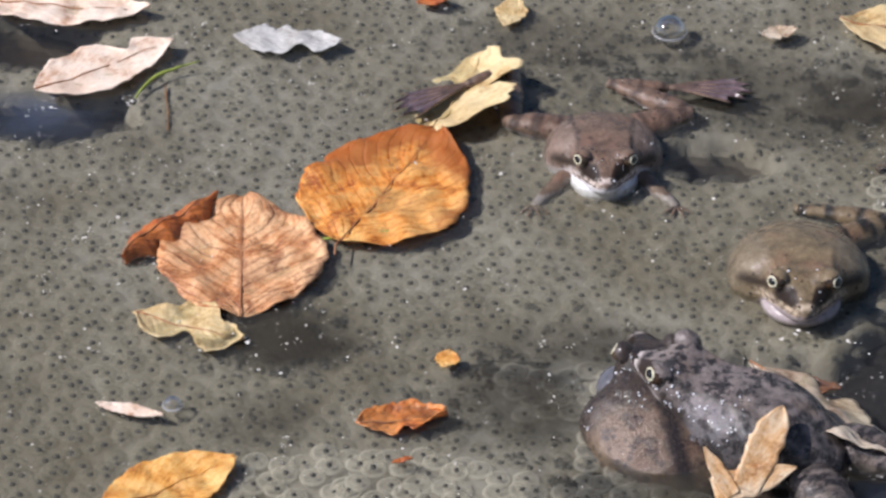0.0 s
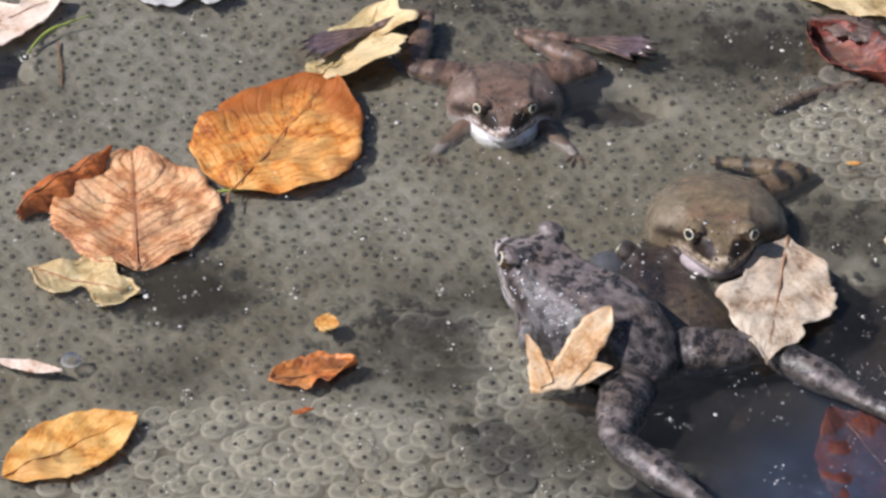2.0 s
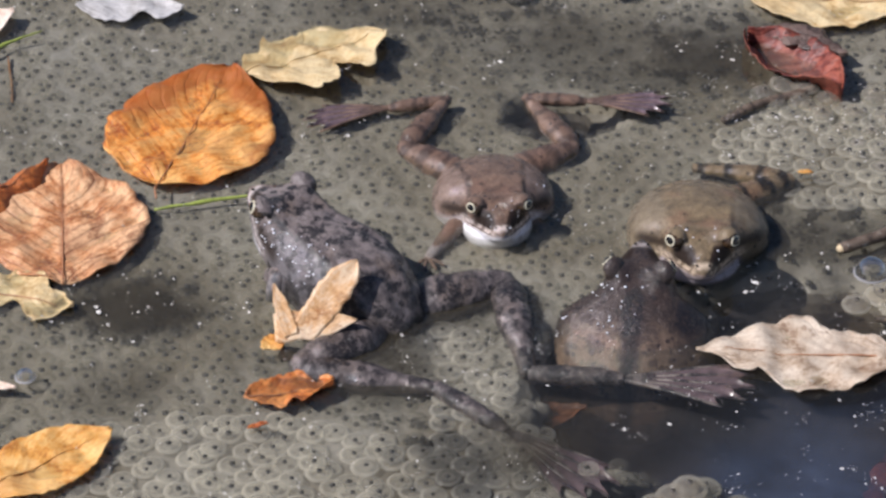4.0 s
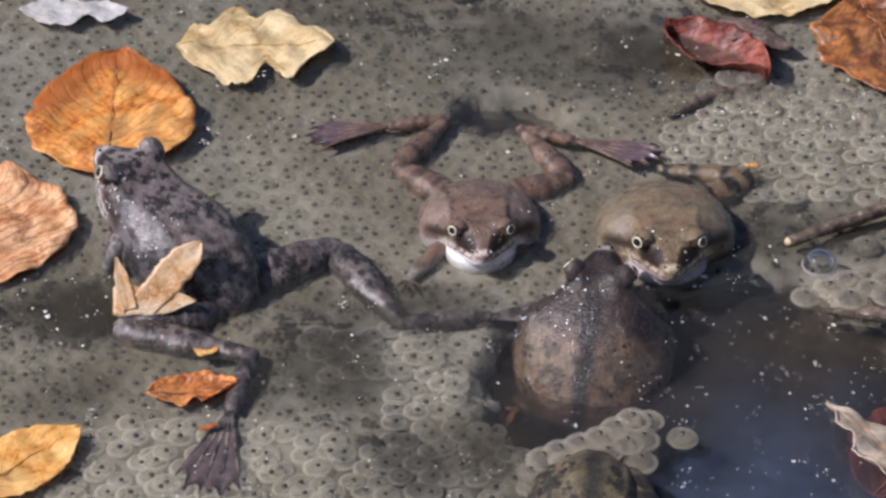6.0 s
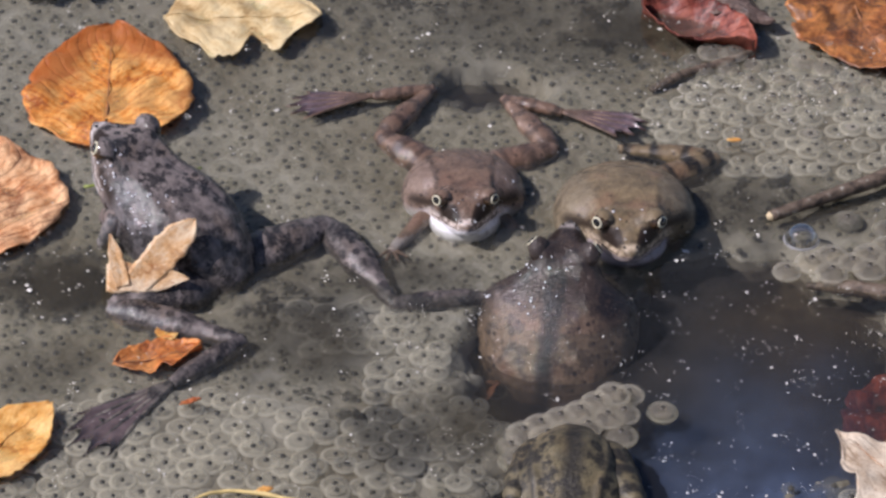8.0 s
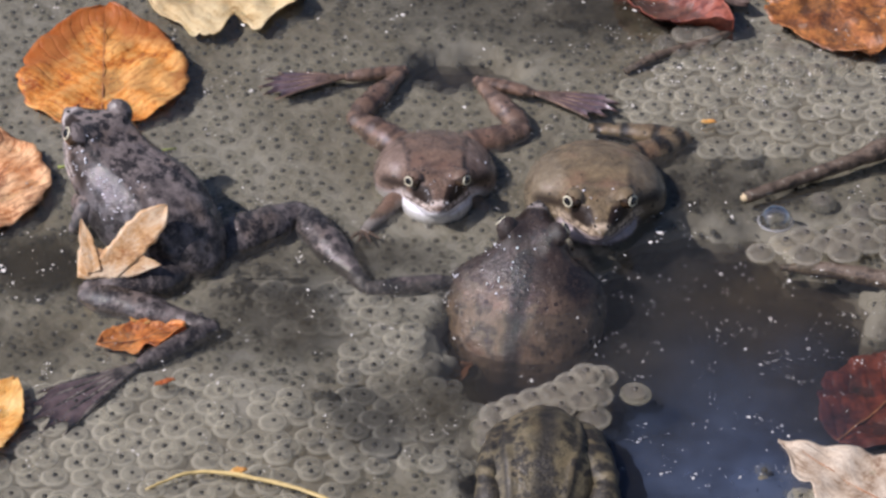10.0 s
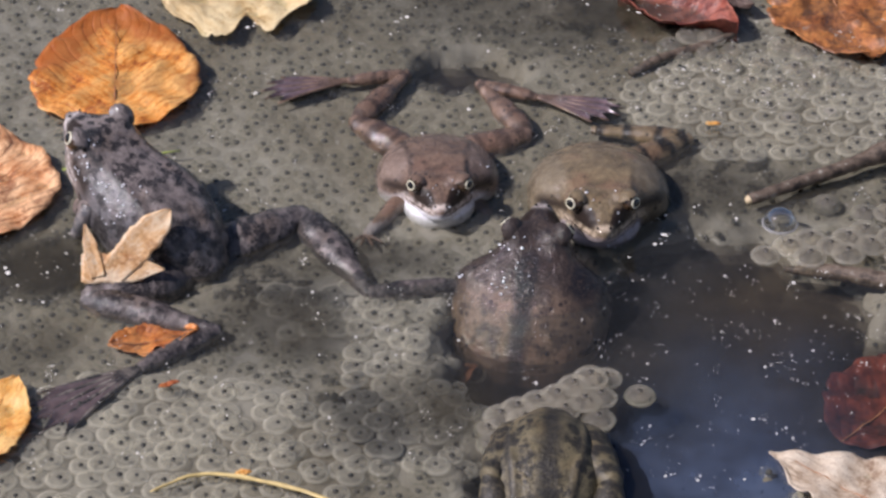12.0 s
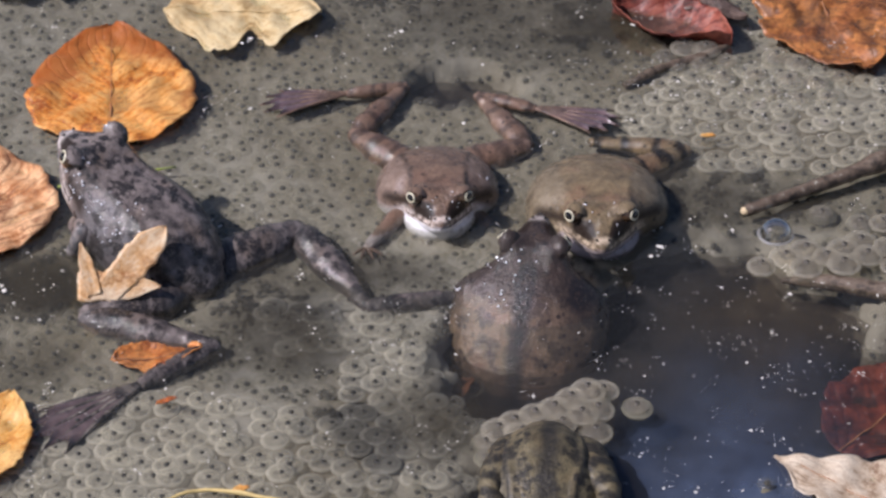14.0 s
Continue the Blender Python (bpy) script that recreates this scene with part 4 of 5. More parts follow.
def bubble(x, y, r):
    root = tagged(new("bubble"), "clear air bubble with a bright rim on the water", "bubble", "bubbles on the water")
    root.empty_display_size = 0.01
    put("film", mesh_of("film", *dome(24, 8), M_BUBBLE, True, CM * r), root)
    ring = [(math.cos(a) * r, math.sin(a) * r, 0.01) for a in [2 * math.pi * i / 28 for i in range(29)]]
    # Whitish rim: the sky it would mirror is painted in.
    put("rim", mesh_of("rim", *tube(ring, [0.045] * 29, 6, 1, 1), M_FROTH), root)
    root.location = (x * CM, y * CM, 0.0005)
    return root


ground()

# ---- things ----
frog_a, legs_a = frog("frog", "brown frog calling with swollen white throat, legs spread", SKIN_A, 1.32, 0.0, 1.3, 0.9, 0.6, 0.0, 0, 1.0, 1.35, 0.0, 1.1, 9, (0.8, 3.2, 0.5, 20), orb=(1.3, 2.4), pale=0.35, arms_out=True)
frog_b, legs_b = frog("frog", "olive-brown frog puffed up in the water", SKIN_B, 1.36, 0.0, 0.8, 1.0, 1.0, 0.0, -85, 0.8, 0.4, 0.0, 1.0, 10, (1.8, 3.3, 0.7, 13), orb=(1.25, 2.6), fold=0.2)
frog_c, legs_c = frog("frog", "slate-grey mottled frog carrying a torn leaf", SKIN_C, 1.0, 0.0, 0.0, 1.12, 0.6, 0.0, -75, 1.1, 0.3, 0.0, 1.25, 0.0, (-0.4, 2.6, -0.5, 60), 0.85)
frog_d, legs_d = frog("frog", "umber frog with a dark back stripe, half sunk", SKIN_D, 1.5, 0.1, 0.0, 1.0, 0.35, 0.95, -115, 1.0, 0.4, 0.8, 1.0, 0.0, (0.0, 2.0, 0.3, 30), orb=(1.35, 3.3), fold=0.0)
frog_e, legs_e = frog("frog", "dark striped frog sunk under a heap of eggs", SKIN_E, 1.1, 0.0, 0.0, 1.0, 0.9, 0.9, -30)

sac_skin = plain_material("sac_skin", (0.10, 0.10, 0.115), 0.2, 0.3, 260, 0.25, Coat_Weight=0.6)
sac = put("vocal_sac", mesh_of("vocal_sac", *ball((0, 0, 0), (0.78, 0.8, 0.72), 14, 24), sac_skin), frog_d, "glossy grey-blue blown-up vocal sac")


def froth():
    """A raft of air bubbles blown out by the diving frog."""
    root = tagged(new("froth"), "raft of shiny air bubbles on the water", "bubbles")
    root.empty_display_size = 0.01
    rng = random.Random(21)
    for k in range(150):
        r = rng.uniform(0.05, 0.15) if k > 22 else rng.uniform(0.18, 0.36)
        a = rng.uniform(0, 6.28)
        d = rng.random() ** 0.6
        b = put("bubble", mesh_of("bubble", *dome(16, 6), M_FROTH if k % 3 else M_BUBBLE, True, CM * r), root)
        b.location = (d * math.cos(a) * 1.95 * CM, d * math.sin(a) * 1.25 * CM, 0)
    # White crumbs on top stand for the sparkle of the bubbles.
    for k in range(60):
        a, d = rng.uniform(0, 6.28), rng.random() ** 0.6
        r = rng.uniform(0.025, 0.06)
        b = put("froth_glint", mesh_of("froth_glint", *ball((0, 0, 0), (r * rng.uniform(1, 2.2), r, r), 5, 7), M_GLINT), root)
        b.location = (d * math.cos(a) * 1.95 * CM, d * math.sin(a) * 1.25 * CM, rng.uniform(0.12, 0.24) * CM)
    return root


froth_raft = froth()
orange_leaf = leaf("leaf", "glossy orange beech leaf floating on the spawn", 7.2, 5.7, LEAF_ORANGE, 0.82, 0.18, 0.15, 0.035, 0, 0.9, 1, taper=0.68)
copper_leaf = leaf("leaf", "mottled copper-brown leaf floating with dark veins", 6.4, 5.5, LEAF_COPPER, 0.95, 0.15, 0.15, 0.04, 0, 0, 2, taper=0.6)
rust_leaf = leaf("leaf", "dark rust leaf curled into a roll", 4.3, 1.5, LEAF_RUST, 1.0, -1.7, -0.1, 0.14, 0, 0, 3)
scrap_leaf = leaf("leaf", "torn straw-coloured leaf scrap half sunk", 3.8, 2.6, LEAF_STRAW, 1.0, 0.2, 0.2, 0.16, 0, 0, 4, ((0.5, 1, 0.85, 0.16), (0.75, -1, 0.4, 0.1)))
pink_leaf = leaf("leaf", "pale pinkish dry leaf floating on dark water", 5.6, 2.8, LEAF_PINK, 0.85, 0.2, 0.2, 0.05, 0, 0, 6, ((0.7, -1, 0.7, 0.06),), wave=0.06)
tan_leaf = leaf("leaf", "pale tan dry leaf with brown speckles", 6.4, 2.4, LEAF_PINK, 1.0, 0.2, 0.2, 0.05, 0, 0, 7)
ash_leaf = leaf("leaf", "crumpled ash-white leaf remnant", 3.8, 1.9, LEAF_ASH, 0.9, 0.1, 0.1, 0.12, 0, 0, 8, ((0.62, 1, 0.6, 0.1), (0.6, -1, 0.5, 0.1)), False, 0.07)
amber_leaf = leaf("leaf", "bright amber leaf with wavy dry surface", 4.7, 2.7, LEAF_AMBER, 0.95, 0.15, 0.15, 0.05, 0, 0, 9, (), "pale", 0.12)
curl_leaf = leaf("leaf", "small curled orange leaf piece", 2.8, 1.5, LEAF_TANGERINE, 1.0, 0.5, 0.25, 0.12, 0, 0, 10)
chip_leaf = leaf("leaf", "tiny orange leaf chip on the spawn", 0.85, 0.8, LEAF_AMBER, 1.0, 0.1, 0.05, 0.06, 0, 0, 11, (), False, 0.02)
sliver_leaf = leaf("leaf", "long narrow whitish leaf sliver", 2.2, 0.55, LEAF_PINK, 1.0, 0.05, 0.05, 0.05, 0, 0, 12, (), False, 0.02)
top_scrap = leaf("leaf", "small yellow leaf scrap", 1.8, 1.1, LEAF_STRAW, 1.0, 0.1, 0.1, 0.12, 0, 0, 13, (), False, 0.05)
red_scrap = leaf("leaf", "small brick-red leaf scrap at the spawn", 1.2, 0.8, LEAF_RUST, 1.0, 0.1, 0.1, 0.12, 0, 0, 41, (), False, 0.05)
rust_sliver = leaf("leaf", "tiny dark rust leaf sliver", 0.6, 0.22, LEAF_RUST, 1.0, 0.05, 0.02, 0.1, 0, 0, 42, (), False, 0.02)
orange_speck = leaf("leaf", "tiny bright orange leaf crumb", 0.42, 0.26, LEAF_AMBER, 1.0, 0.05, 0.02, 0.12, 0, 0, 43, (), False, 0.02)
tan_speck = leaf("leaf", "tiny tan leaf crumb on the swollen eggs", 0.4, 0.22, LEAF_AMBER, 1.0, 0.05, 0.02, 0.12, 0, 0, 44, (), False, 0.02)
white_scrap = leaf("leaf", "small whitish leaf scrap", 1.3, 0.9, LEAF_BONE, 1.0, 0.1, 0.1, 0.12, 0, 0, 14, (), False, 0.05)
sand_leaf = leaf("leaf", "flat sand-coloured leaf at the edge of the spawn", 6.0, 3.4, LEAF_STRAW, 0.95, 0.15, 0.2, 0.06, 0, 0, 15)
red_leaf = leaf("leaf", "dark red folded leaf with a dry rim", 4.6, 2.6, LEAF_RED, 0.9, 0.2, 0.2, 0.06, 0.9, 0, 16)
shag_leaf = leaf("leaf", "frayed grey-brown husk beside the red leaf", 3.2, 1.4, LEAF_DARK, 1.0, -0.3, -0.2, 0.2, 0, 0, 17, (), False, 0.1)
brown_leaf = leaf("leaf", "large crumpled orange-brown leaf with torn rim", 6.6, 5.2, LEAF_BROWN, 0.9, 0.35, 0.3, 0.09, 0, 0, 18, (), True, 0.2)
pale_leaf = leaf("leaf", "pale bone-coloured stiff leaf drifting on the water", 6.6, 3.7, LEAF_BONE, 0.9, 0.15, 0.25, 0.07, 0, 0, 19, ((0.35, 1, 0.3, 0.1), (0.7, -1, 0.3, 0.07)), True, 0.12, 1.15)


def forked_leaf(label, material, lobes):
    """A torn scrap of two unequal lobes that meet at their base."""
    root = tagged(new("leaf"), label, "leaf", "fallen leaves")
    root.empty_display_size = 0.01
    for seed, (az, ln, wd, point, start) in enumerate(lobes):
        verts, uvs, faces = [], [], []
        nu, nv = 20, 8
        for i in range(nu + 1):
            u = i / nu
            for j in range(nv + 1):
                v = j / nv * 2 - 1
                half = wd / 2 * ((0.9 + 0.2 * math.sin(math.pi * u)) * (1 - 0.97 * u ** point)) * (1 + 0.2 * noise.noise(Vector((u * 5, (v > 0) * 3.0, seed))) + 0.12 * noise.noise(Vector((u * 19, (v > 0) * 3.0, seed))))
                d, e = u * ln - 0.3, v * half
                c, q = math.cos(radians(az)), math.sin(radians(az))
                z = 0.02 + 0.02 * seed + 0.03 * v * v + 0.06 * u * u + 0.03 * noise.noise(Vector((u * 4, v * 2, seed)))
                verts.append((start + d * c - e * q, d * q + e * c, z))
                uvs.append((u, v))
        faces = [(i * (nv + 1) + j, i * (nv + 1) + j + 1, (i + 1) * (nv + 1) + j + 1, (i + 1) * (nv + 1) + j) for i in range(nu) for j in range(nv)]
        me = mesh_of("lobe", verts, faces, material)
        layer = me.uv_layers.new(name="UVMap")
        loops = np.zeros(len(me.loops), dtype=np.int32)
        me.loops.foreach_get("vertex_index", loops)
        layer.data.foreach_set("uv", np.array(uvs)[loops].ravel())
        lobe = put("lobe", me, root)
        sol = lobe.modifiers.new("thickness", "SOLIDIFY")
        sol.thickness, sol.offset = 0.0003, 1
    return root


LEAF_TAWNY = leaf_material("leaf_tawny", (0.88, 0.72, 0.50), (0.76, 0.46, 0.20), (0.40, 0.17, 0.05), (0.5, 0.25, 0.1), 3, 0.6, 0.54, 0.1, 0.1)
back_leaf = forked_leaf("torn pale-orange leaf stuck on the slate frog", LEAF_TAWNY, ((0, 2.6, 0.95, 3.0, -0.5), (48, 2.8, 0.95, 9.0, 0.3), (104, 1.7, 0.5, 3.0, -0.35)))
straw_leaf = leaf("leaf", "torn two-lobed straw-yellow leaf floating dry", 5.5, 4.9, LEAF_STRAW, 0.95, 0.12, 0.15, 0.1, 0, 0, 31,
                  ((0.56, 1, 0.6, 0.06), (0.2, -1, 0.3, 0.06), (0.5, -1, 0.35, 0.05), (0.8, -1, 0.25, 0.05), (0.85, 1, 0.3, 0.07), (0.2, 1, 0.2, 0.06)), "pale", 0.14)
LEAF_MAROON = leaf_material("leaf_maroon", (0.24, 0.055, 0.028), (0.08, 0.018, 0.013), (0.03, 0.01, 0.008), (0.03, 0.01, 0.008), 8)
sunk_red = leaf("leaf", "dark red leaf sunk below the surface", 6.2, 4.2, LEAF_MAROON, 0.9, 0.1, 0.3, 0.07, 0, 0, 21)
sunk_rust = leaf("leaf", "rust-brown leaf sunk below the surface", 2.6, 1.4, LEAF_RUSSET, 0.9, 0.1, 0.3, 0.07, 0, 0, 22)
edge_leaf = leaf("leaf", "orange leaf lying on the red one", 4.0, 3.0, LEAF_ORANGE, 0.9, 0.1, 0.3, 0.05, 0, 0, 23)
low_red = leaf("leaf", "brick-red leaf at the surface beside the spawn", 3.8, 1.8, LEAF_RED, 0.95, 0.15, 0.15, 0.08, 0, 0, 24)

spawn_mats()


def stick(name, label, pts, radii, material, end=False):
    root = tagged(new(name), label, "twig", "sticks in the spawn")
    root.empty_display_size = 0.01
    v, f = tube(pts, radii, 10, 1, 6)
    v = [(a + 0.03 * noise.noise(Vector((a * 5, b * 5, c * 5))), b, c + 0.05 * noise.noise(Vector((a * 4, b * 4, c * 9)))) for a, b, c in v]
    put("bark", mesh_of("bark", v, f, material), root)
    if end:
        d = (Vector(pts[0]) - Vector(pts[1])).normalized()
        v, f = tube([tuple(Vector(pts[0]) - d * 0.05), tuple(Vector(pts[0]) + d * 0.12)], [radii[0] * 0.9, radii[0] * 0.5], 8, 1, 2)
        put("broken_end", mesh_of("broken_end", v, f, M_WOOD), root, "splintered pale end")
    return root


twig = stick("twig", "grey lichen-flecked twig with a broken pale end", [(10.9, 0.6, 0.1), (12.6, 1.4, 0.2), (14.6, 2.4, 0.3), (15.4, 2.8, 0.4), (16.0, 3.1, 0.45), (18.5, 4.0, 0.4)], [0.19, 0.21, 0.26, 0.36, 0.3, 0.26], M_BARK, True)
dark_stick = stick("twig", "dark wet stick sunk in the spawn", [(7.4, 8.1, -0.2), (8.2, 8.6, -0.04), (9.0, 9.1, -0.02), (10.2, 9.6, 0.0), (11.2, 10.4, -0.02)], [0.12, 0.17, 0.14, 0.18, 0.1], M_BARK)
limb_stick = stick("twig", "dark branched stick under the egg clump", [(11.8, -2.6, -0.25), (13.2, -2.9, -0.12), (14.6, -3.3, -0.1), (16.8, -3.9, -0.1)], [0.1, 0.26, 0.3, 0.3], M_BARK)
straw = stick("grass_stem", "dry yellow grass stem floating", [(-7.6, -13.6, 0.02), (-6.2, -12.9, 0.1), (-4.4, -13.2, 0.12), (-2.4, -14.0, 0.08), (0.5, -16.0, 0.05)], [0.03, 0.06, 0.07, 0.07, 0.06], M_GRASS)
blade = stick("grass_stem", "short green grass blade", [(-18.2, 10.4, -0.1), (-17.6, 11.6, 0.06), (-16.2, 12.5, 0.15)], [0.04, 0.07, 0.02], M_GREEN)
blade2 = stick("grass_stem", "thin green stem under the orange leaf", [(-11.4, 2.4, -0.1), (-9.6, 2.8, 0.0), (-7.6, 3.4, -0.05)], [0.05, 0.07, 0.03], M_GREEN)

sunk_stem = stick("grass_stem", "thin brown rotting stem under water", [(-17.3, 11.4, -0.2), (-17.1, 10.4, -0.26), (-16.9, 9.3, -0.3), (-16.8, 8.2, -0.34)], [0.03, 0.05, 0.05, 0.03], M_STEM)

clump_right = loose_clump("egg_clump", "clump of swollen frog eggs raised on a stick",
                          [(11.2, -2.3, 0.05), (12.0, -1.9, 0.1), (12.7, -1.5, 0.1), (12.6, -2.5, 0.15), (13.3, -2.0, 0.2), (13.9, -1.5, 0.1),
                           (13.8, -2.4, 0.2), (14.6, -1.9, 0.15), (15.3, -1.4, 0.1), (14.5, -1.0, 0.0), (15.4, -2.4, 0.1), (16.2, -1.8, 0.1),
                           (14.6, 0.1, -0.1), (15.3, 0.0, 0.0), (13.4, 0.7, -0.2), (16.0, -0.6, 0.0)], 1)
clump_mat = loose_clump("egg_clump", "pale swollen eggs standing out of the spawn mat",
                        [(8.9, 9.7, -0.15), (9.6, 10.1, 0.0), (10.3, 10.0, 0.0), (9.3, 9.1, -0.2), (10.1, 9.2, -0.1), (11.0, 9.4, -0.15), (10.8, 8.5, -0.2), (11.9, 8.6, -0.15), (12.7, 9.6, -0.1), (13.4, 9.2, -0.1),
                         (13.0, 8.3, -0.2), (13.9, 8.1, -0.15), (12.4, 7.5, -0.2), (13.3, 7.2, -0.2), (14.2, 7.2, -0.2), (11.5, 7.6, -0.25), (14.8, 8.4, -0.2), (13.8, 10.4, -0.1)], 7)
clump_frog = loose_clump("egg_clump", "eggs heaped over the sunken striped frog",
                         [(2.5, -11.2, -0.2), (2.3, -10.6, -0.15), (2.7, -10.2, 0.0), (3.2, -10.0, 0.15), (3.8, -9.8, 0.25), (4.4, -9.6, 0.35), (4.9, -9.2, 0.4), (5.4, -8.9, 0.45),
                          (3.4, -10.6, 0.2), (4.0, -10.4, 0.3), (4.6, -10.2, 0.3), (5.2, -9.8, 0.3), (5.7, -9.5, 0.2), (5.6, -10.3, 0.0), (5.9, -8.6, 0.2), (6.9, -9.0, -0.15)], 2)
for bx, by, br in ((11.8, -0.6, 0.55), (0.2, 15.8, 0.6), (-14.6, -6.6, 0.3)):
    bubble(bx, by, br)
flecks()


def motions():
    # calling frog: rests far back, then swims up beside the puffed one
    A = [(0, -1.89, 8.23, -0.30, -86, 11, 0), (2.5, -1.56, 8.04, -0.30, -88, 11, 0), (2.8, -1.5, 7.3, -0.27, -58, 12, 0), (3, -1.53, 6.15, -0.27, -45, 10, 0), (3.2, -1.4, 5.2, -0.27, -64, 10, 0),
         (4.2, -0.1, 3.0, -0.27, -84, 11, 0), (5.3, 0.6, 1.8, -0.30, -88, 12, 0), (6.5, 1.0, 1.97, -0.30, -88, 12, 0), (8.2, 0.97, 2.12, -0.30, -88, 12, 0), (10.5, 0.88, 2.1, -0.30, -88, 12, 0),
         (12.5, 0.83, 2, -0.30, -88, 12, 0), (14, 0.97, 2.12, -0.30, -88, 12, 0)]
    A_legs = ([(0, 22, 9, 155, 4, -1, 0), (2.6, 22, 9, 155, 4, -1, 0), (3.2, 50, 8, 150, 3, 20, 0), (4.2, 30, 8, 120, 3, -5, 0), (5.3, 19, 8, 120, 3, -20, 0), (14, 19, 8, 120, 3, -20, 0)],
              [(0, 180, 9, 90, 4, 216, 0), (2.6, 180, 9, 90, 4, 216, 0), (3.2, 155, 4, 110, 0, 186, -5), (4.2, 150, 8, 60, 3, 196, 0), (5.3, 141, 8, 57, 3, 191, 0), (14, 141, 8, 57, 3, 191, 0)])
    move_frog(frog_a, legs_a, A, A_legs)
    arm = min((c for c in frog_a.children if c.name.startswith("foreleg")), key=lambda c: c.location.x)
    rest = Matrix.Translation(Vector((-1.15, 1.0, -0.2)) * CM)
    tucked = rest @ Matrix.Rotation(radians(-32), 4, "X")
    walk(arm, [(0, rest), (2.6, rest), (4.2, tucked), (14, tucked)])
    B = [(0, 4.69, 1.78, -0.16, -87, 11, 0), (0.5, 4.88, 1.73, -0.16, -87, 11, 0), (1, 4.79, 1.93, -0.16, -88, 11, 0), (1.5, 4.85, 1.75, -0.16, -88, 11, 0), (2, 5.36, 1.32, -0.16, -88, 11, 0),
         (2.5, 5.57, 1.4, -0.16, -89, 11, 0), (3, 5.8, 1.73, -0.16, -89, 11, 0), (4.2, 6.4, 1.45, -0.16, -89, 11, 0), (5.5, 6.82, 1.2, -0.16, -89, 11, 0), (6, 6.9, 1.19, -0.16, -89, 11, 0), (6.5, 6.68, 1, -0.16, -89, 11, 0),
         (7, 6.42, 0.87, -0.16, -89, 11, 0), (8.2, 6.16, 0.88, -0.16, -89, 11, 0), (10.5, 6.06, 1.02, -0.16, -89, 11, 0), (12, 6.02, 1.01, -0.16, -89, 11, 0), (14, 6.12, 1.04, -0.16, -89, 11, 0)]
    B_legs = ([(0, 32, 3, 172, 1, 20, -14), (14, 32, 3, 172, 1, 20, -14)], [(0, 130, -35, 30, -6, 150, -6), (14, 130, -35, 30, -6, 150, -6)])
    move_frog(frog_b, legs_b, B, B_legs)
    C = [(0, 2.76, -6.3, 0, 155, 10, 0), (0.5, 3.3, -6.0, 0, 146, 12, 0), (1, 2.6, -6.4, 0, 148, 12, 0), (1.5, 1.8, -5.95, 0, 146, 12, 0), (2, 1.1, -4.0, 0, 139, 10, 0),
         (2.5, -0.56, -2.4, -0.1, 145, 9, 0), (3, -1.97, -1.9, -0.2, 138, 8, 0), (3.2, -2.4, -1.75, -0.2, 138, 9, 0), (4.2, -6.2, -1.1, 0.3, 139, 16, 0), (5.3, -8.55, -0.25, 0.6, 140, 24, 0),
         (5.6, -8.95, -0.15, 0.6, 139, 24, 0), (6.5, -8.95, -0.07, 0.6, 138, 24, 0), (8.2, -8.5, -0.3, 0.6, 137, 24, 0), (10.5, -8.6, -0.58, 0.6, 137, 24, 0), (14, -8.65, -0.7, 0.6, 138, 24, 0)]
    C_legs = ([(0, 300, 2, 0, 2, 0, 0), (1.5, 300, 2, 0, 2, 0, 0), (2.0, 260, 2, -45, 0, -20, 0), (2.5, 208, 2, -12, 0, -80, -6), (3.0, 245, 0, -12, 0, -70, -12), (4.2, 215, 2, -10, 0, -40, 0),
               (5.3, 200, 3, -4, 0, -48, 0), (5.6, 202, 3, -8, 0, -62, 0), (6.0, 204, 3, -16, 0, -100, 0), (6.5, 205, 3, -21, 0, -127, 0), (14, 205, 3, -20, 0, -141, 0)],
              [(0, -20, 2, -10, 2, -5, 0), (1.5, -20, 2, -10, 2, -5, 0), (2.0, 5, 2, -40, 0, -30, 0), (2.5, -8, 2, -68, 0, -25, 0), (3.0, 22, 4, -92, 0, -20, 0), (4.2, 22, 4, -75, -4, -4, 2),
               (5.3, 34, 4, -58, -3, 8, 1), (14, 34, 4, -58, -3, 8, 1)])
    move_frog(frog_c, legs_c, C, C_legs)
    D = [(0, 0.5, -6.1, -0.5, 108, 18, 0), (0.5, 0.6, -5.4, -0.9, 104, 14, 0), (1, 1.9, -4.6, -1.9, 95, 4, 0), (1.5, 3.2, -3.6, -1.8, 95, 4, 0), (2, 3.5, -2.2, -1.6, 95, 8, 0),
         (2.5, 3.2, -2.0, -1.3, 98, 20, 0), (3, 3.8, -3.0, -1.2, 92, 32, 0), (3.2, 3.9, -3.2, -1.15, 90, 34, 0), (4.2, 4.3, -3.4, -1.0, 84, 37, 0), (5.3, 4.55, -3.7, -0.95, 80, 38, 0),
         (6.5, 4.42, -3.85, -0.95, 80, 38, 0), (8.2, 3.9, -4.0, -0.95, 80, 38, 0), (10.5, 3.75, -3.9, -0.95, 80, 38, 0), (14, 3.8, -3.8, -0.95, 80, 38, 0)]
    D_legs = ([(0, 200, -20, -60, -6, 180, -4), (14, 200, -20, -60, -6, 180, -4)], [(0, -20, -20, -110, -8, -10, -4), (14, -20, -20, -110, -8, -10, -4)])
    move_frog(frog_d, legs_d, D, D_legs)
    E = [(0, 4.2, -19, -2.5, -95, 0, 0), (3.2, 4.2, -17.5, -2.0, -95, 0, 0), (4.4, 4.1, -14.6, -1.2, -95, -6, 0), (5.3, 4.0, -13.3, -0.75, -95, -10, 0), (14, 3.9, -13.3, -0.75, -95, -10, 0)]
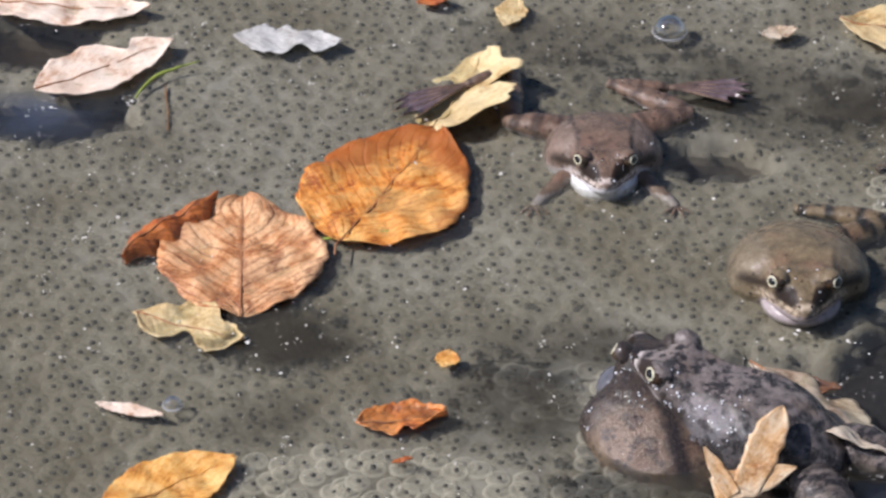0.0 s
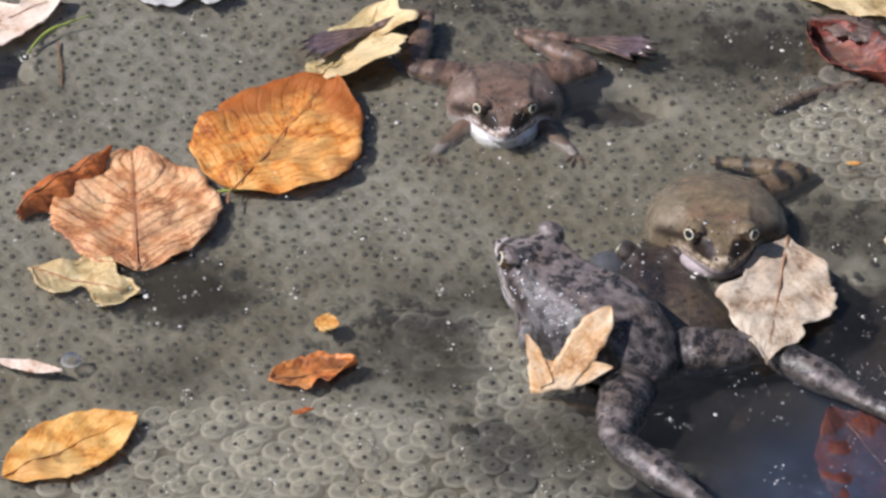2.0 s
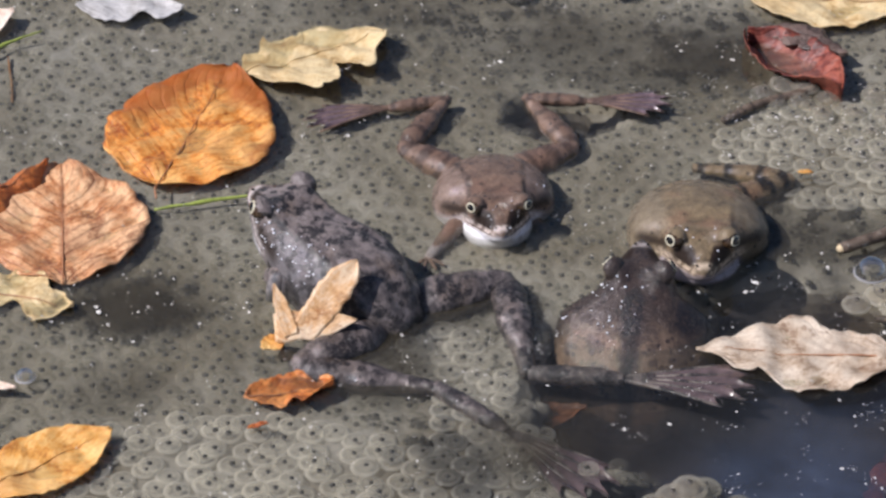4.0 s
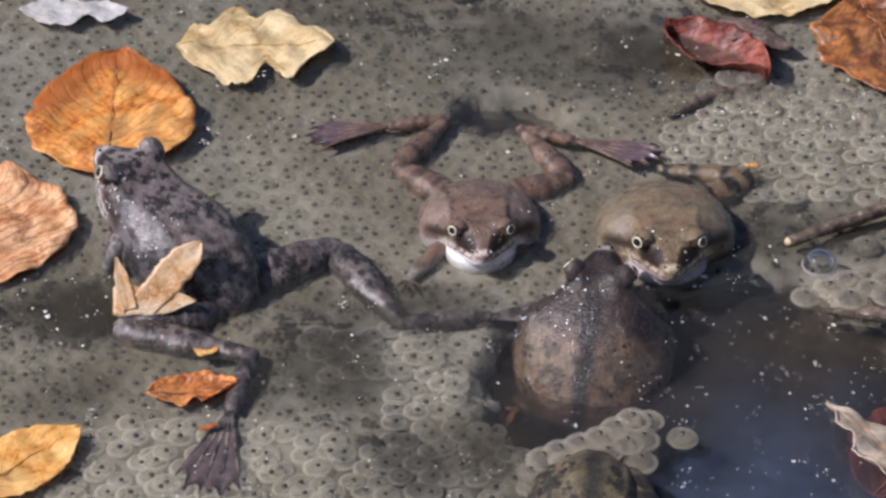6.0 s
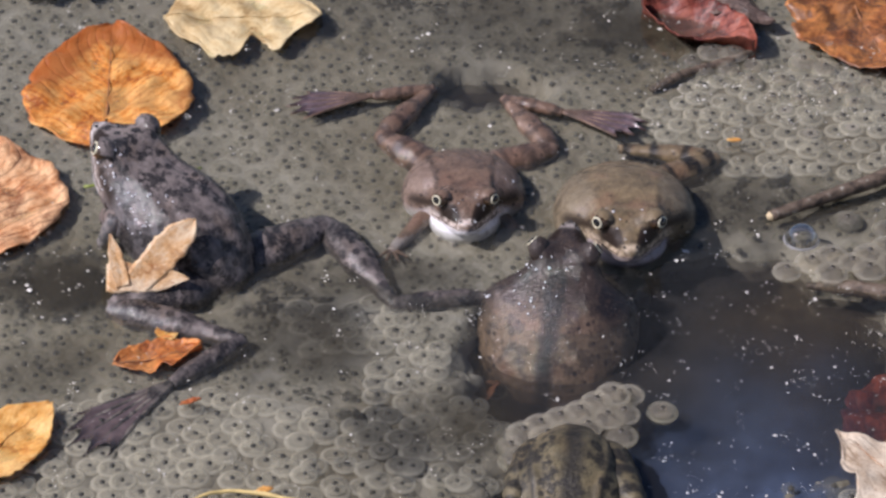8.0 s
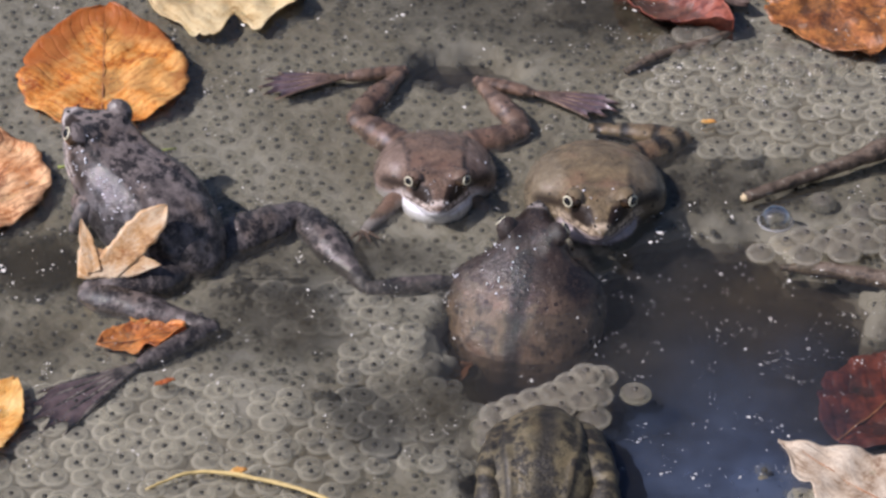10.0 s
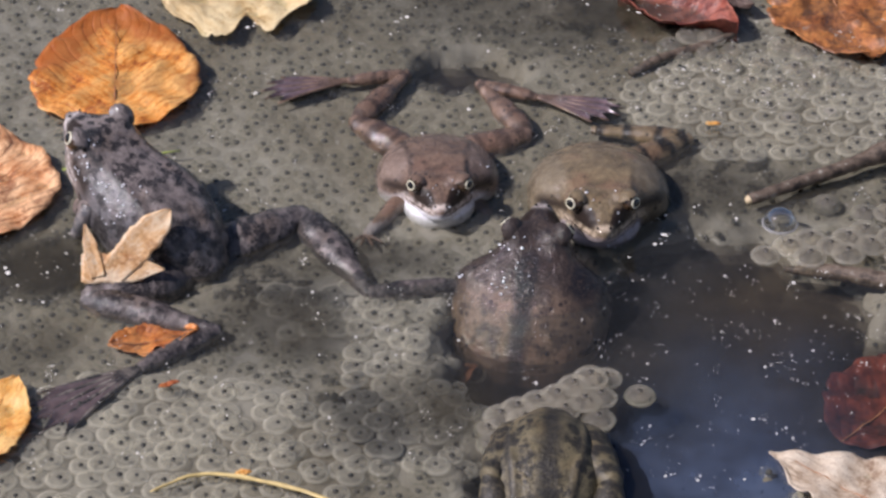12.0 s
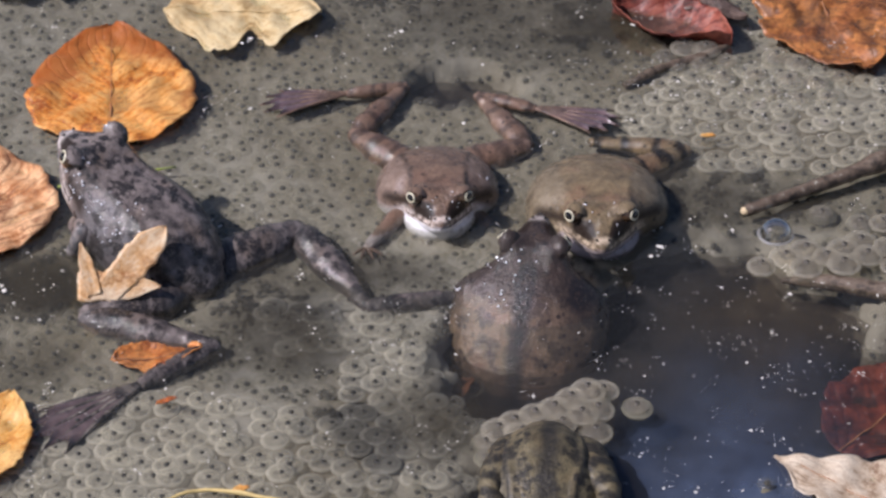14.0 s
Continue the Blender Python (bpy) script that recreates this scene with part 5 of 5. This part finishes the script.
    E_legs = ([(0, -70, 10, -100, -25, -60, -10), (14, -70, 10, -100, -25, -60, -10)], [(0, 250, 10, -80, -25, -120, -10), (14, 250, 10, -80, -25, -120, -10)])
    move_frog(frog_e, legs_e, E, E_legs)

    walk(clump_frog, [(r[0], pose((r[1] - 3.9) * CM, (r[2] + 13.3) * CM, min(0, r[3] + 0.75) * CM * 0.6)) for r in E])
    walk(sac, [(0, pose(-0.008, 0.019, -0.002)), (0.5, pose(-0.006, 0.014, 0)), (1.2, pose(-0.005, 0.012, 0)), (1.7, pose(-0.0135, 0.02, 0.004)), (2.3, pose(-0.0145, 0.02, 0.006)),
               (2.7, pose(-0.011, 0.015, 0.002)), (3.2, pose(-0.003, 0.008, 0)), (14, pose(-0.003, 0.008, 0))])
    walk(froth_raft, [(0, pose(0.012, -0.02, -0.03)), (0.35, pose(0.010, -0.012, -0.028)), (0.65, pose(0.007, -0.002, -0.001)), (1.0, pose(0.007, 0.001, 0.0005)), (1.25, pose(0.012, -0.002, 0.0)),
                      (1.5, pose(0.022, -0.004, -0.016)), (2.0, pose(0.046, 0.014, -0.025)), (3.0, pose(0.05, 0.016, -0.03)), (14, pose(0.05, 0.016, -0.03))])

    def drift(ob, rows):
        walk(ob, [(r[0], lay(ob, *r[1:])) for r in rows])

    drift(orange_leaf, [(0, -8.9, 5.6, 0.05, 68), (3.2, -9.2, 6.3, 0.05, 67), (4.2, -10.8, 7.2, 0.05, 78), (5.3, -11.5, 7.9, 0.05, 89), (6.5, -11.5, 8.0, 0.05, 91), (8.2, -10.9, 8.0, 0.05, 92), (10.5, -10.2, 7.9, 0.05, 93), (14, -10.0, 7.9, 0.05, 93)])
    drift(copper_leaf, [(0, -13.4, 1.3, 0.02, 96), (3.2, -13.8, 1.3, 0.02, 98), (5.3, -15.0, 1.6, 0.02, 92), (8.2, -14.6, 1.5, 0.02, 90), (14, -14.1, 1.3, 0.02, 90)])
    drift(rust_leaf, [(0, -15.9, 2.6, 0.1, 52), (3.2, -16.0, 2.6, 0.1, 52), (5.3, -17.3, 3.0, 0.1, 52), (14, -16.7, 2.7, 0.1, 52)])
    drift(scrap_leaf, [(0, -14.6, -2.6, -0.05, -17), (3.2, -14.8, -2.6, -0.05, -17), (5.3, -16.2, -2.3, -0.05, -17), (14, -15.6, -2.6, -0.05, -17)])
    drift(straw_leaf, [(0, -6.9, 11.4, 0.0, 74, 0, -25), (1.5, -6.9, 11.4, 0.0, 72, 0, -25), (2.5, -6.8, 11.3, 0.0, 64, 0, -22), (3.2, -6.5, 11.0, 0.0, 52, 0, -18), (4.2, -6.6, 11.6, 0.03, 24, 0, -8), (5.3, -6.8, 12.0, 0.03, 2), (6.5, -6.75, 12.1, 0.03, 2), (14, -5.7, 12.4, 0.03, -2)])
    drift(amber_leaf, [(0, -14.2, -10.5, 0.02, 38), (3.2, -13.9, -10.7, 0.02, 39), (5.5, -12.9, -10.4, 0.02, 42), (8.2, -12.9, -10.8, 0.02, 55), (14, -12.6, -10.6, 0.02, 75)])
    drift(curl_leaf, [(0, -7.5, -6.6, -0.1, 13), (1.5, -7.2, -6.6, -0.1, 20), (3.2, -6.9, -7.0, -0.1, 19), (5.5, -5.8, -6.7, -0.1, 7), (6.0, -7.9, -6.8, -0.1, 7), (6.5, -8.6, -6.7, -0.1, 13), (8.2, -8.4, -6.4, -0.12, 17), (14, -7.7, -6.4, -0.14, 8)])
    drift(chip_leaf, [(0, -6.3, -3.7, 0.02, 80), (1.5, -6.7, -4.2, 0.02, 80), (3.2, -7.1, -4.8, 0.02, 60), (5.5, -7.0, -4.6, 0.02, 20), (6.5, -8.2, -5.2, 0.0, 120), (14, -8.2, -5.4, -0.3, 120)])
    drift(pale_leaf, [(0, 5.4, -5.8, 0.3, -45, 0, -25), (0.9, 6.9, -5.0, 0.2, -50, 0, -24), (1.5, 7.2, -4.8, 0.05, -55), (2.0, 7.2, -2.9, 0.3, -98), (2.4, 7.7, -2.9, 0.2, -160), (3.2, 8.0, -3.3, 0.05, -158), (4.2, 9.8, -5.4, 0.05, -192),
                      (5.5, 12.2, -8.9, 0.1, -228, 0, 30), (6.5, 14.0, -11.4, 0.1, -234, 0, 20), (8.2, 14.0, -12.9, 0.05, -234), (11, 13.2, -13.9, 0.05, -218), (14, 13.5, -13.5, 0.05, -216)])
    drift(sunk_red, [(0, 10.2, -9.8, -0.7, 120), (2.2, 10.3, -9.8, -0.7, 118), (3.0, 11.6, -10.4, -1.2, 105), (5.5, 14.2, -8.4, -1.1, 60), (8.2, 14.9, -7.9, -1.1, 50), (14, 15.0, -7.8, -1.1, 49)])
    drift(sunk_rust, [(0, 4.7, -3.8, -0.25, -12), (1.8, 4.6, -3.9, -0.4, -12), (2.4, 4.0, -4.6, -1.6, -10), (3.2, 2.4, -5.6, -1.3, -6), (5.3, 1.0, -6.8, -1.5, 30), (14, 0.9, -6.8, -1.5, 30)])
    drift(red_leaf, [(0, 10.4, 11.0, 0.05, -48), (3.2, 10.3, 11.0, 0.05, -48), (5.5, 9.2, 11.5, 0.05, -43), (11, 9.2, 11.4, 0.05, -30), (14, 9.2, 11.4, 0.05, -30)])
    drift(sand_leaf, [(0, 9.2, 16.4, 0.05, -10), (3.2, 11.5, 15.2, 0.05, -4), (5.5, 11.2, 15.6, 0.05, -2), (14, 11.0, 15.6, 0.05, -2)])
    drift(brown_leaf, [(0, 17.5, 12.4, 0.05, -76), (3.2, 16.6, 12.2, 0.05, -76), (5.5, 15.4, 11.9, 0.05, -76), (8.2, 15.0, 11.7, 0.05, -76), (14, 14.8, 11.6, 0.05, -76)])
    walk(back_leaf, [(r[0], frog_pose(*r[1:]) @ pose(-0.0296, -0.0137, 0.0073, 36.4, -17.6, -45.4)) for r in C])
    for ob, row in ((pink_leaf, (-19.5, 12.0, 0.05, 39)), (tan_leaf, (-21.6, 15.8, 0.05, -2)), (ash_leaf, (-13.3, 14.2, 0.03, -1)), (sliver_leaf, (-15.9, -6.9, -0.02, -12)),
                    (top_scrap, (-5.5, 16.6, 0.03, 80)), (white_scrap, (4.1, 16.0, 0.03, 22)), (red_scrap, (-8.3, 17.2, 0.03, 10)), (rust_sliver, (-7.3, -8.8, 0.06, 20)), (orange_speck, (-4.9, -12.9, 0.12, 15)), (tan_speck, (10.0, 4.7, 0.12, 0)), (shag_leaf, (10.4, 12.6, 0.25, -28)),
                    (edge_leaf, (16.4, -7.8, 0.0, 60)), (low_red, (9.6, -14.9, -0.3, 5))):
        ob.matrix_world = lay(ob, *row)


motions()
